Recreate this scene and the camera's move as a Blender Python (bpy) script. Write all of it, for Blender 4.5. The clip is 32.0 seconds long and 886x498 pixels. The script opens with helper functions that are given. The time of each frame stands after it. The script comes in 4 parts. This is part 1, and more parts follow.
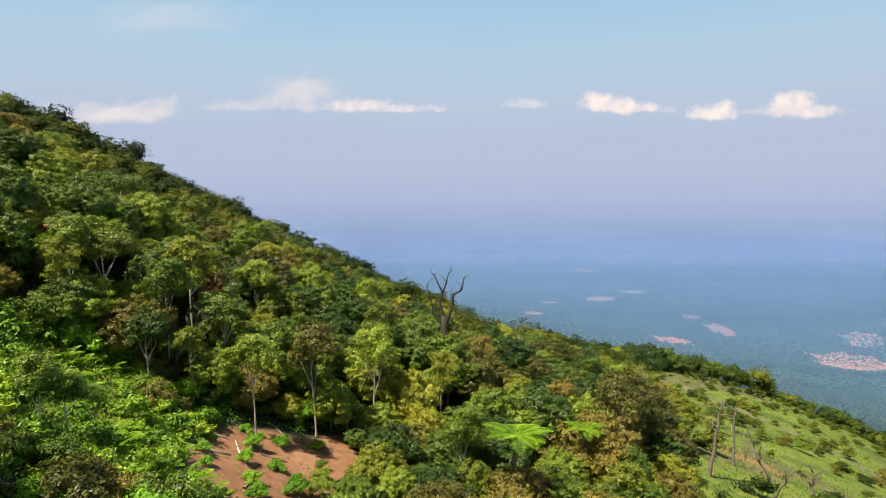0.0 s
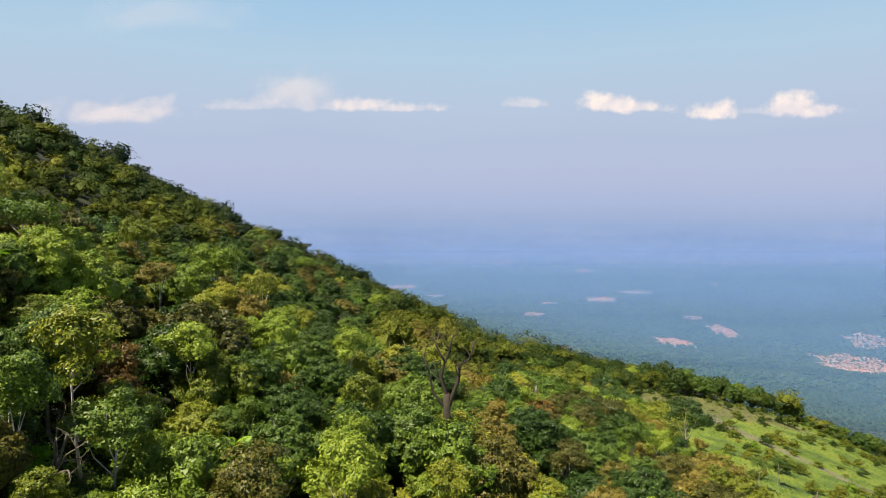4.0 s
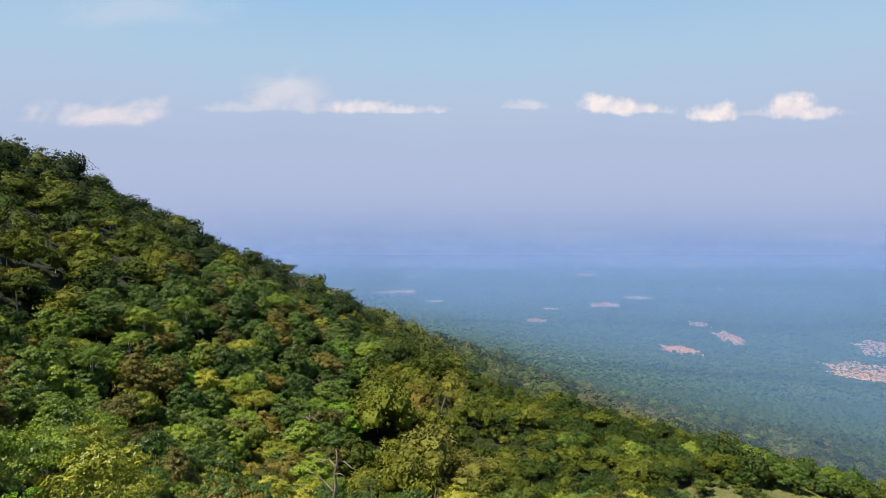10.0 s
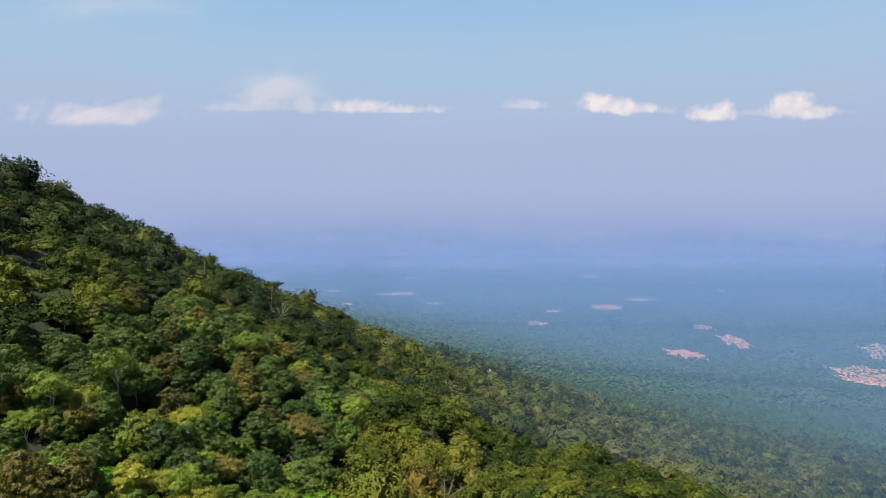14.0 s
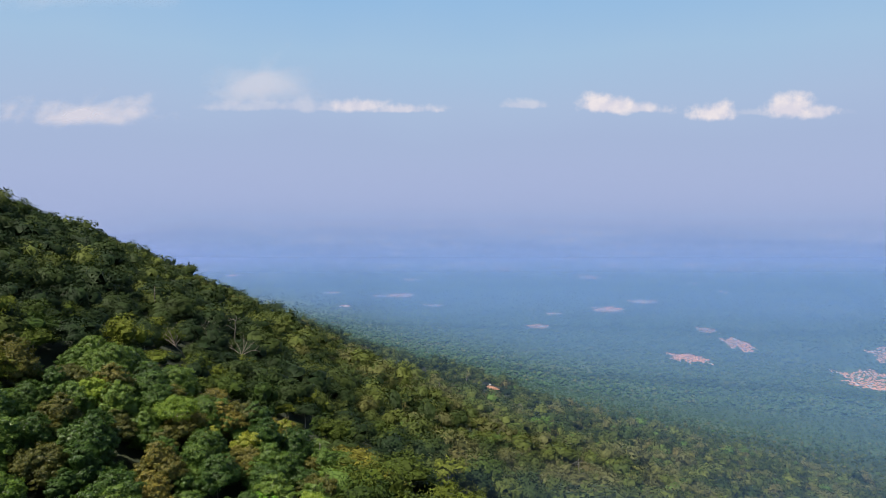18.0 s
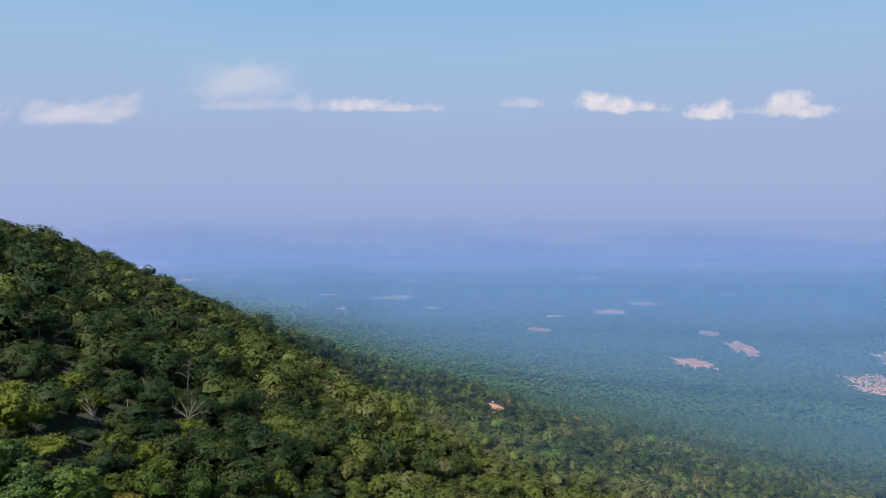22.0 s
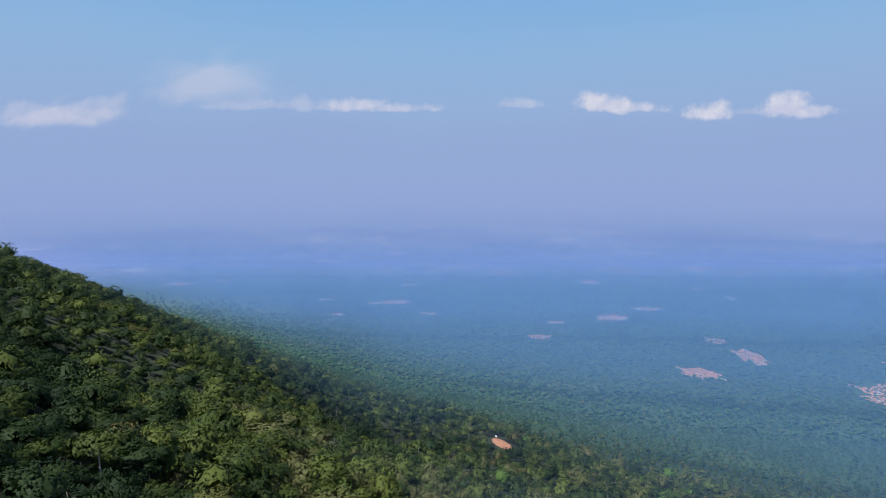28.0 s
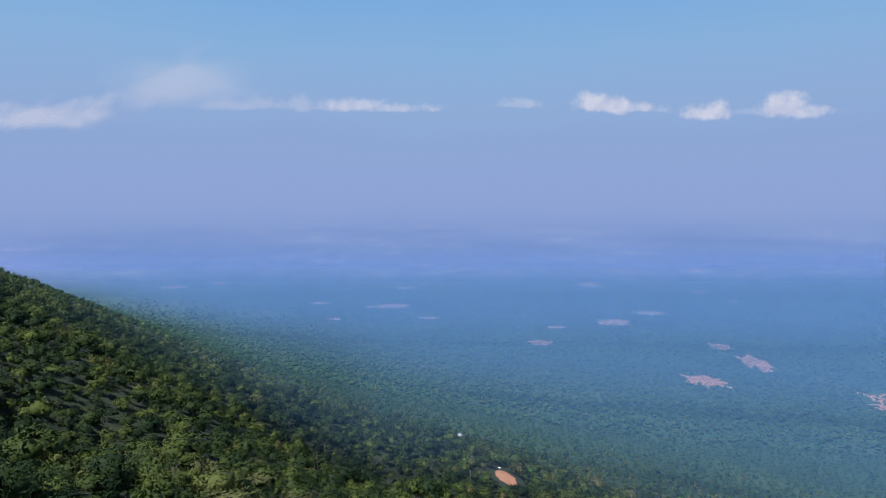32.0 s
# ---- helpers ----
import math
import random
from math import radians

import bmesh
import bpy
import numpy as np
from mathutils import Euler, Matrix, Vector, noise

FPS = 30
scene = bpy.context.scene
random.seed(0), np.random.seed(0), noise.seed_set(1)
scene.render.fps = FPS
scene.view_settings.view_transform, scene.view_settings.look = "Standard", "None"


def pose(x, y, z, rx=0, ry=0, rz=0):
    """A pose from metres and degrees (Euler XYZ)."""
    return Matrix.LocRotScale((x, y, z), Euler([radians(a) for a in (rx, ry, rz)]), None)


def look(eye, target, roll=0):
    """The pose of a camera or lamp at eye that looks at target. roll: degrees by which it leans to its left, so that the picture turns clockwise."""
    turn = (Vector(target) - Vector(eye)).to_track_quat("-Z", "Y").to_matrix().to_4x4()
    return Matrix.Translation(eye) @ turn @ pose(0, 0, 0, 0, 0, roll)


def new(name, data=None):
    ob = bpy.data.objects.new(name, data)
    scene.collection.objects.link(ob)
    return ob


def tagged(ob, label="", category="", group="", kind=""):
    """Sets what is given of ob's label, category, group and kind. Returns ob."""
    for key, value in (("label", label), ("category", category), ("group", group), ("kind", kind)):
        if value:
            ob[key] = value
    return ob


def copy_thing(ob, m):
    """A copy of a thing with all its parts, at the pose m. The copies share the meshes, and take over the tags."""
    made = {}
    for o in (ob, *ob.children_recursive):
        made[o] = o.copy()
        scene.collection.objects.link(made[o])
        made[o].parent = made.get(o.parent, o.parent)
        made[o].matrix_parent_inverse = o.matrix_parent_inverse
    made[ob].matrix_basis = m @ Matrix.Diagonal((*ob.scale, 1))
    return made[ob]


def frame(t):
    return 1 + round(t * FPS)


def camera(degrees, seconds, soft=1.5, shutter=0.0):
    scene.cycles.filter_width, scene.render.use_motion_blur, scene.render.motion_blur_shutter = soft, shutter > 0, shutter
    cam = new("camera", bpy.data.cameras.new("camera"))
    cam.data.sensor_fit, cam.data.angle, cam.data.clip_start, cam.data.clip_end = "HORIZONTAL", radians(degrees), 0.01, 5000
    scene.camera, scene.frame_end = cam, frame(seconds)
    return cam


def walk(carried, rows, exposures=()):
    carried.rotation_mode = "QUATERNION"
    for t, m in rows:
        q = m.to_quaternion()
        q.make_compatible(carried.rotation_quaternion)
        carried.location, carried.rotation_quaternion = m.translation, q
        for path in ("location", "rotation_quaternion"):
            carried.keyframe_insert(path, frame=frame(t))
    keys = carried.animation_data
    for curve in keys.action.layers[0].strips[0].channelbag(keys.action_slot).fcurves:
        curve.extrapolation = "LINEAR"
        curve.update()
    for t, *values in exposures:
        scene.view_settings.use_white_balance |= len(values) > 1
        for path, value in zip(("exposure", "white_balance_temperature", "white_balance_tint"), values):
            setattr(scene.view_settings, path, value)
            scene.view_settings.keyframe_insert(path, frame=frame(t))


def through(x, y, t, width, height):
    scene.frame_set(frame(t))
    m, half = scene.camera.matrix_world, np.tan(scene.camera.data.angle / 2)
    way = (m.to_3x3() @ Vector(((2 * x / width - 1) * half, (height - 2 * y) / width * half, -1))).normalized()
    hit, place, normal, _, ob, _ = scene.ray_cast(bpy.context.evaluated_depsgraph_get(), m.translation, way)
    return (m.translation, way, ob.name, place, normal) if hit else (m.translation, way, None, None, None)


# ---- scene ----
cam = camera(70, 32.0, soft=0.5)
PATH = [
    (0.0, pose(0.00, 0.00, 0.00, 84.289, 0, 0.000)),
    (0.5, pose(-0.03, 0.93, 0.13, 84.266, 0, -0.014)),
    (1.0, pose(-0.01, 2.47, 0.29, 84.207, 0, -0.018)),
    (1.5, pose(-0.05, 4.55, 0.53, 84.170, 0, -0.004)),
    (2.0, pose(-0.08, 7.04, 0.86, 84.135, 0, -0.004)),
    (2.5, pose(-0.16, 10.10, 1.28, 84.138, 0, -0.004)),
    (3.0, pose(-0.14, 13.16, 1.82, 84.163, 0, 0.003)),
    (3.5, pose(-0.17, 16.56, 2.34, 84.191, 0, -0.001)),
    (5.5, pose(-0.32, 31.51, 5.05, 84.290, 0, 0.011)),
    (6.5, pose(-0.41, 39.91, 6.27, 84.335, 0, 0.011)),
    (7.5, pose(-0.81, 48.89, 7.20, 84.393, 0, 0.004)),
    (8.5, pose(-1.57, 58.63, 8.35, 84.404, 0, 0.002)),
    (9.5, pose(-1.82, 68.39, 9.56, 84.404, 0, 0.007)),
    (10.5, pose(-2.25, 78.59, 10.69, 84.404, 0, 0.005)),
    (11.5, pose(-2.81, 89.19, 11.70, 84.391, 0, 0.023)),
    (12.5, pose(-3.33, 99.84, 12.96, 84.364, 0, 0.004)),
    (13.5, pose(-3.74, 111.01, 14.32, 84.361, 0, -0.024)),
    (14.5, pose(-4.06, 122.73, 15.77, 84.368, 0, -0.049)),
    (16.5, pose(-3.92, 147.75, 18.43, 84.324, 0, -0.103)),
    (17.5, pose(-2.57, 158.67, 19.32, 84.319, 0, -0.107)),
    (18.5, pose(-1.26, 169.84, 20.20, 84.289, 0, -0.103)),
    (19.5, pose(-1.17, 182.24, 21.68, 84.234, 0, -0.135)),
    (20.5, pose(-1.78, 194.97, 23.15, 84.209, 0, -0.203)),
    (21.5, pose(-2.36, 207.89, 24.39, 84.224, 0, -0.242)),
    (22.5, pose(-2.79, 220.57, 25.33, 84.245, 0, -0.269)),
    (23.5, pose(-3.52, 232.74, 27.05, 84.258, 0, -0.309)),
    (24.5, pose(-3.20, 243.43, 29.53, 84.263, 0, -0.316)),
    (25.5, pose(-2.07, 253.83, 31.91, 84.256, 0, -0.297)),
    (27.5, pose(-1.61, 276.90, 35.65, 84.259, 0, -0.346)),
    (28.5, pose(-1.34, 290.73, 37.78, 84.243, 0, -0.363)),
    (29.5, pose(-1.63, 305.14, 39.76, 84.229, 0, -0.403)),
    (30.5, pose(-1.93, 318.65, 42.07, 84.208, 0, -0.428)),
    (31.5, pose(-1.64, 330.63, 44.70, 84.230, 0, -0.454)),
    (32.0, pose(-1.28, 336.24, 46.04, 84.255, 0, -0.483)),
]
EXPOSURES = [(0.0, 0.83, 7200, 14), (6.0, 0.82, 7000, 14), (13.0, 0.70, 6650, 15), (19.0, 0.60, 6350, 15), (25.0, 0.47, 5900, 14), (32.0, 0.30, 5450, 13)]
walk(cam, PATH, EXPOSURES)

# ---------------------------------------------------------------- light
SUN_EL, SUN_AZ = 63.0, 236.0        # degrees; azimuth clockwise from +y


class Nodes:
    """Small helper to wire shader nodes."""

    def __init__(self, tree):
        self.t = tree
        tree.nodes.clear()

    def add(self, kind, **props):
        n = self.t.nodes.new(kind)
        for k, v in props.items():
            if k == "blend_type":
                n.blend_type = v
            elif k == "data_type":
                n.data_type = v
            elif k == "operation":
                n.operation = v
        return n

    def put(self, socket, v):
        if isinstance(v, bpy.types.NodeSocket):
            self.t.links.new(v, socket)
        elif v is not None:
            if socket.name == "Normal":
                n = self.add("ShaderNodeCombineXYZ")
                for q, w in zip(n.inputs, v):
                    q.default_value = w
                self.t.links.new(n.outputs[0], socket)
                return
            if socket.type == "RGBA" and len(v) == 3:
                v = (*v, 1)
            socket.default_value = v

    def math(self, op, a, b=None, c=None, clamp=False):
        n = self.add("ShaderNodeMath", operation=op)
        n.use_clamp = clamp
        for s, v in zip(n.inputs, (a, b, c)):
            self.put(s, v)
        return n.outputs[0]

    def mix(self, f, a, b, blend="MIX"):
        n = self.add("ShaderNodeMix", data_type="RGBA", blend_type=blend)
        self.put(n.inputs[0], f)
        self.put(n.inputs[6], a)
        self.put(n.inputs[7], b)
        return n.outputs[2]

    def noise(self, vec, scale, detail=3.0, rough=0.55):
        n = self.add("ShaderNodeTexNoise")
        if vec is not None:
            self.put(n.inputs["Vector"], vec)
        n.inputs["Scale"].default_value = scale
        n.inputs["Detail"].default_value = detail
        n.inputs["Roughness"].default_value = rough
        return n.outputs[0]

    def ramp(self, f, stops, interp="LINEAR"):
        n = self.add("ShaderNodeValToRGB")
        self.put(n.inputs[0], f)
        e = n.color_ramp.elements
        n.color_ramp.interpolation = interp
        while len(e) < len(stops):
            e.new(0.5)
        for el, (p, c) in zip(e, stops):
            el.position = p
            el.color = (*c, 1) if len(c) == 3 else c
        return n.outputs[0]

    def smooth(self, v, lo, hi):
        n = self.add("ShaderNodeMapRange")
        n.interpolation_type = "SMOOTHSTEP"
        self.put(n.inputs[0], v)
        n.inputs[1].default_value, n.inputs[2].default_value = lo, hi
        return n.outputs[0]


def make_world():
    w = bpy.data.worlds.new("hazy_sky")
    w.use_nodes = True
    scene.world = w
    k = Nodes(w.node_tree)
    sky = k.add("ShaderNodeTexSky")
    sky.sky_type, sky.sun_disc = "NISHITA", False
    sky.sun_elevation, sky.sun_rotation = radians(SUN_EL), radians(SUN_AZ)
    sky.altitude, sky.dust_density = 900, 2.5
    high = k.mix(1.0, sky.outputs[0], (0.055, 0.055, 0.055), "MULTIPLY")
    co = k.add("ShaderNodeTexCoord").outputs["Generated"]
    sep = k.add("ShaderNodeSeparateXYZ")
    k.put(sep.inputs[0], co)
    x, y, z = sep.outputs
    # haze thins out from the plain upward
    wave = k.noise(co, 5.0, 2.0)
    zz = k.math("ADD", z, k.math("MULTIPLY", k.math("SUBTRACT", wave, 0.5), 0.05))
    f = k.math("DIVIDE", k.math("ADD", zz, 0.2), 0.6, clamp=True)
    haze = k.ramp(f, [(0.0, (0.21, 0.29, 0.51)), (0.17, (0.355, 0.435, 0.685)), (0.27, (0.405, 0.485, 0.71)),
                      (0.36, (0.405, 0.495, 0.71)), (0.45, (0.40, 0.505, 0.705)), (0.54, (0.41, 0.54, 0.725)),
                      (0.66, (0.38, 0.57, 0.755)), (0.80, (0.30, 0.53, 0.775)), (1.0, (0.23, 0.47, 0.78))])
    up = k.smooth(z, 0.34, 0.60)
    col = k.mix(up, haze, high)
    # the plain goes on to the horizon: fields, towns and a low range of hills, all but lost in the haze
    down = k.math("MAXIMUM", k.math("MULTIPLY", z, -1.0), 0.004)
    land = k.add("ShaderNodeCombineXYZ")
    k.put(land.inputs[0], k.math("DIVIDE", k.math("MULTIPLY", x, 0.55), down))
    k.put(land.inputs[1], k.math("DIVIDE", k.math("MULTIPLY", y, 0.55), down))
    clear = k.math("MULTIPLY", k.smooth(z, -0.035, -0.085), k.math("GREATER_THAN", y, 0.0))
    wide = k.noise(land.outputs[0], 0.5, 4.0, 0.6)
    town = k.noise(land.outputs[0], 3.6, 6.0, 0.75)
    col = k.mix(k.math("MULTIPLY", k.smooth(wide, 0.42, 0.66), k.math("MULTIPLY", clear, 0.45)), col, (0.25, 0.33, 0.60))
    spots = k.smooth(k.math("ADD", town, k.math("MULTIPLY", k.math("SUBTRACT", 0.5, wide), 0.35)), 0.56, 0.66)
    col = k.mix(k.math("MULTIPLY", spots, k.math("MULTIPLY", clear, 0.55)), col, (0.80, 0.70, 0.76))
    # a row of small fair-weather clouds over the plain
    front = k.math("GREATER_THAN", y, 0.05)
    u = k.math("DIVIDE", x, k.math("MAXIMUM", y, 0.05))
    v = k.math("DIVIDE", z, k.math("MAXIMUM", y, 0.05))
    uv = k.add("ShaderNodeCombineXYZ")
    k.put(uv.inputs[0], u)
    k.put(uv.inputs[1], v)
    lump = k.noise(uv.outputs[0], 40.0, 4.0, 0.55)
    lump2 = k.noise(uv.outputs[0], 15.0, 2.0, 0.5)
    total = None
    for px, pz, a, b, dens in CLOUDS:
        du = k.math("DIVIDE", k.math("SUBTRACT", u, px), a)
        dv = k.math("DIVIDE", k.math("SUBTRACT", v, pz), b)
        low = k.math("MULTIPLY", k.math("MINIMUM", dv, 0.0), 1.3)     # flatter undersides
        dv = k.math("ADD", dv, low)
        r = k.math("SQRT", k.math("ADD", k.math("MULTIPLY", du, du), k.math("MULTIPLY", dv, dv)))
        q = k.math("ADD", k.math("SUBTRACT", 1.0, r),
                   k.math("ADD", k.math("MULTIPLY", k.math("SUBTRACT", lump, 0.5), 1.5),
                          k.math("MULTIPLY", k.math("SUBTRACT", lump2, 0.5), 1.5)))
        m = k.math("MULTIPLY", k.smooth(q, -0.1, 0.7), dens)
        total = m if total is None else k.math("MAXIMUM", total, m)
    total = k.math("MULTIPLY", k.math("MULTIPLY", total, 0.92), front)
    white = k.mix(k.smooth(lump, 0.35, 0.7), (0.80, 0.76, 0.80), (1.0, 0.91, 0.85))
    col = k.mix(total, col, white)
    bg = k.add("ShaderNodeBackground")
    k.put(bg.inputs[0], col)
    bg.inputs[1].default_value = 0.616
    out = k.add("ShaderNodeOutputWorld")
    k.put(out.inputs[0], bg.outputs[0])


# tangent of azimuth, tangent of elevation, half width, half height, density
CLOUDS = [(-0.28, 0.122, 0.10, 0.016, 0.30), (-0.22, 0.122, 0.05, 0.018, 0.32),
          (-0.125, 0.122, 0.050, 0.017, 0.7), (-0.062, 0.117, 0.066, 0.012, 0.6), (0.125, 0.124, 0.042, 0.011, 0.36),
          (0.262, 0.122, 0.058, 0.025, 0.88), (0.305, 0.119, 0.045, 0.016, 0.7), (0.430, 0.110, 0.048, 0.026, 0.85), (0.540, 0.117, 0.050, 0.030, 0.9), (0.575, 0.113, 0.04, 0.018, 0.7),
          (-0.12, 0.120, 0.14, 0.010, 0.35), (0.50, 0.113, 0.12, 0.008, 0.2)]
make_world()

sun = new("sun", bpy.data.lights.new("sun", "SUN"))
sun.data.energy, sun.data.angle, sun.data.color = 5.0, radians(0.55), (1.0, 0.94, 0.82)
az, el = radians(SUN_AZ), radians(SUN_EL)
sun.matrix_world = look((0, 0, 0), (-math.sin(az) * math.cos(el), -math.cos(az) * math.cos(el), -math.sin(el)))


# ---------------------------------------------------------------- the lie of the land
def softmin(a, b, k):
    return np.minimum(a, b) - k * np.log1p(np.exp(-np.abs(a - b) / k))


def bump(x, y, cx, cy, rx, ry, h):
    return h * np.exp(-((x - cx) / rx) ** 2 - ((y - cy) / ry) ** 2)


def height(x, y):
    """Ground height: a mountain flank that falls to a wide plain, with a spur and a gully under the start."""
    x, y = np.asarray(x, float), np.asarray(y, float)
    s = np.clip(x + 0.3702 * (y - 230) + 2.6477e-4 * np.maximum(0, y - 158.6) ** 2, -700, 4000)
    z = -550 + 500.1 * np.exp(-s / 1067.6 - (np.maximum(s, 0) / 2105.6) ** 2)
    z = softmin(z, 39.8 - 0.1317 * (np.clip(y, -100, 1e9) - 350), 12)
    dx, dy, a = x - 113.96, y - 223.35, 0.6297
    u, v = dx * np.cos(a) + dy * np.sin(a), -dx * np.sin(a) + dy * np.cos(a)
    z = z + 40.43 * np.exp(-(u / 138.24) ** 2 - (v / 100.63) ** 2)
    z = z + bump(x, y, -34.33, 200.3, 155.19, 82.54, -38.33) + bump(x, y, -12, 46, 42, 38, -13)
    z = z + bump(x, y, 45, 930, 130, 150, 18) + bump(x, y, -60, 790, 90, 90, -24)
    z = z + bump(x, y, -185, 610, 50, 60, -28) + bump(x, y, 35, 480, 80, 90, -16)
    z = z + 2.2 * np.sin(x / 37 + y / 61) * np.sin(y / 43 - x / 90 + 1) * np.exp(-np.abs(y) / 900)
    return z + bump(x, y, 1450, 2200, 420, 380, -85) + bump(x, y, 420, 980, 260, 360, 20)


# ---------------------------------------------------------------- mesh helpers
def mesh_from(name, verts, tris, mat=None, tint=None, smooth=False, normals=None):
    me = bpy.data.meshes.new(name)
    verts, tris = np.asarray(verts, np.float32), np.asarray(tris, np.int32)
    n, m = len(verts), len(tris)
    me.vertices.add(n)
    me.vertices.foreach_set("co", verts.ravel())
    me.loops.add(3 * m)
    me.loops.foreach_set("vertex_index", tris.ravel())
    me.polygons.add(m)
    me.polygons.foreach_set("loop_start", np.arange(0, 3 * m, 3, dtype=np.int32))
    if tint is not None:
        at = me.attributes.new("tint", "FLOAT", "POINT")
        at.data.foreach_set("value", np.asarray(tint, np.float32))
    me.update(calc_edges=True)
    me.polygons.foreach_set("use_smooth", np.full(m, smooth))
    if normals is not None:
        at = me.attributes.new("custom_normal", "FLOAT_VECTOR", "POINT")
        at.data.foreach_set("vector", np.asarray(normals, np.float32).ravel())
    if mat:
        me.materials.append(mat)
    return me


def part(name, me, parent, label="", m=None):
    """Links a mesh as one part under a thing."""
    ob = new(name, me)
    ob.parent = parent
    if m is not None:
        ob.matrix_local = m
    return tagged(ob, label)


def joined(pieces):
    """Joins lists of (verts, tris) into one."""
    vs, ts, k = [], [], 0
    for v, t in pieces:
        vs.append(v)
        ts.append(np.asarray(t) + k)
        k += len(v)
    return np.concatenate(vs), np.concatenate(ts)


def tube(points, radii, sides=7, cap=True):
    """A tapered tube along a line of points."""
    pts = [Vector(q) for q in points]
    vs, ts = [], []
    side = Vector((1, 0.13, 0))
    for i, q in enumerate(pts):
        d = (pts[min(i + 1, len(pts) - 1)] - pts[max(i - 1, 0)]).normalized()
        a = d.cross(side)
        a = a.normalized() if a.length > 1e-3 else d.cross(Vector((0, 1, 0))).normalized()
        b = d.cross(a)
        for k in range(sides):
            w = 2 * math.pi * k / sides
            vs.append(q + (a * math.cos(w) + b * math.sin(w)) * radii[i])
    for i in range(len(pts) - 1):
        for k in range(sides):
            p, q = i * sides + k, i * sides + (k + 1) % sides
            ts += [(p, q, q + sides), (p, q + sides, p + sides)]
    if cap:
        vs.append(pts[-1])
        e, o = len(vs) - 1, (len(pts) - 1) * sides
        ts += [(o + k, o + (k + 1) % sides, e) for k in range(sides)]
    return np.array([tuple(q) for q in vs]), np.array(ts)


def unit_ico(level=1):
    bm = bmesh.new()
    bmesh.ops.create_icosphere(bm, subdivisions=level, radius=1)
    v = np.array([tuple(q.co) for q in bm.verts])
    t = np.array([[q.index for q in f.verts] for f in bm.faces])
    bm.free()
    return v, t


ICO, ICO2 = unit_ico(1), unit_ico(2)


def unit(v):
    return v / np.maximum(np.linalg.norm(v, axis=-1, keepdims=True), 1e-9)


def leaves(pos, nrm, length, width, rng, simple=False):
    """Leaves or leaf sprays at given places, facing given ways: single blades, or folded ones of two faces."""
    n = len(pos)
    nrm = unit(nrm)
    t = unit(np.cross(nrm, unit(rng.normal(size=(n, 3)))))
    b = np.cross(nrm, t)
    L = (length * rng.uniform(0.65, 1.4, (n, 1))) / 2
    W = (width * rng.uniform(0.65, 1.4, (n, 1))) / 2
    if simple:
        v = np.stack([pos - t * L + b * W, pos - t * L - b * W * 0.4, pos + t * L - nrm * L * 0.25], 1)
        return v.reshape(-1, 3), np.arange(3 * n).reshape(-1, 3)
    v = np.stack([pos - t * L, pos + b * W + nrm * W * 0.25, pos + t * L - nrm * L * 0.25, pos - b * W + nrm * W * 0.25], 1)
    i = np.arange(n)[:, None] * 4
    tri = np.concatenate([i + [0, 1, 2], i + [0, 2, 3]], 1).reshape(-1, 3)
    return v.reshape(-1, 3), tri


def lumps_of(rng, R, H, n, flat=False, drop=1.3):
    """Centres and radii of the leaf masses that billow over the dome of a crown of radius R and height H over z = 0."""
    c, r = [], []
    squash = rng.uniform(0.8, 1.2)
    turn = rng.uniform(0, 6.28)
    for i in range(n):
        f = (i + 0.5) / n
        zz = 1 - (0.75 if flat else drop) * f
        q = math.sqrt(max(0.04, 1 - zz * zz)) * R * rng.uniform(0.55, 0.88)
        a = 2.399 * i + rng.uniform(-0.5, 0.5)
        q *= squash if math.cos(a - turn) > 0 else 2 - squash
        c.append((q * math.cos(a), q * math.sin(a), H * (0.42 + 0.42 * zz + rng.uniform(-0.09, 0.09))))
        r.append(R * rng.uniform(0.28, 0.50) * (8.0 / n) ** 0.33)
    return np.array(c), np.array(r)


def boughs_of(rng, R, H, n, flat=False):
    """Centres and radii of the few large masses that make up one crown."""
    c, r = [(rng.uniform(-0.1, 0.1) * R, rng.uniform(-0.1, 0.1) * R, H * rng.uniform(0.50, 0.62))], [R * rng.uniform(0.55, 0.68)]
    turn = rng.uniform(0, 6.28)
    for i in range(n - 1):
        a, q = turn + 2.399 * i + rng.uniform(-0.4, 0.4), R * rng.uniform(0.42, 0.66)
        c.append((q * math.cos(a), q * math.sin(a), H * (rng.uniform(0.45, 0.65) if flat else rng.uniform(0.25, 0.62))))
        r.append(R * rng.uniform(0.34, 0.52))
    return np.array(c), np.array(r)


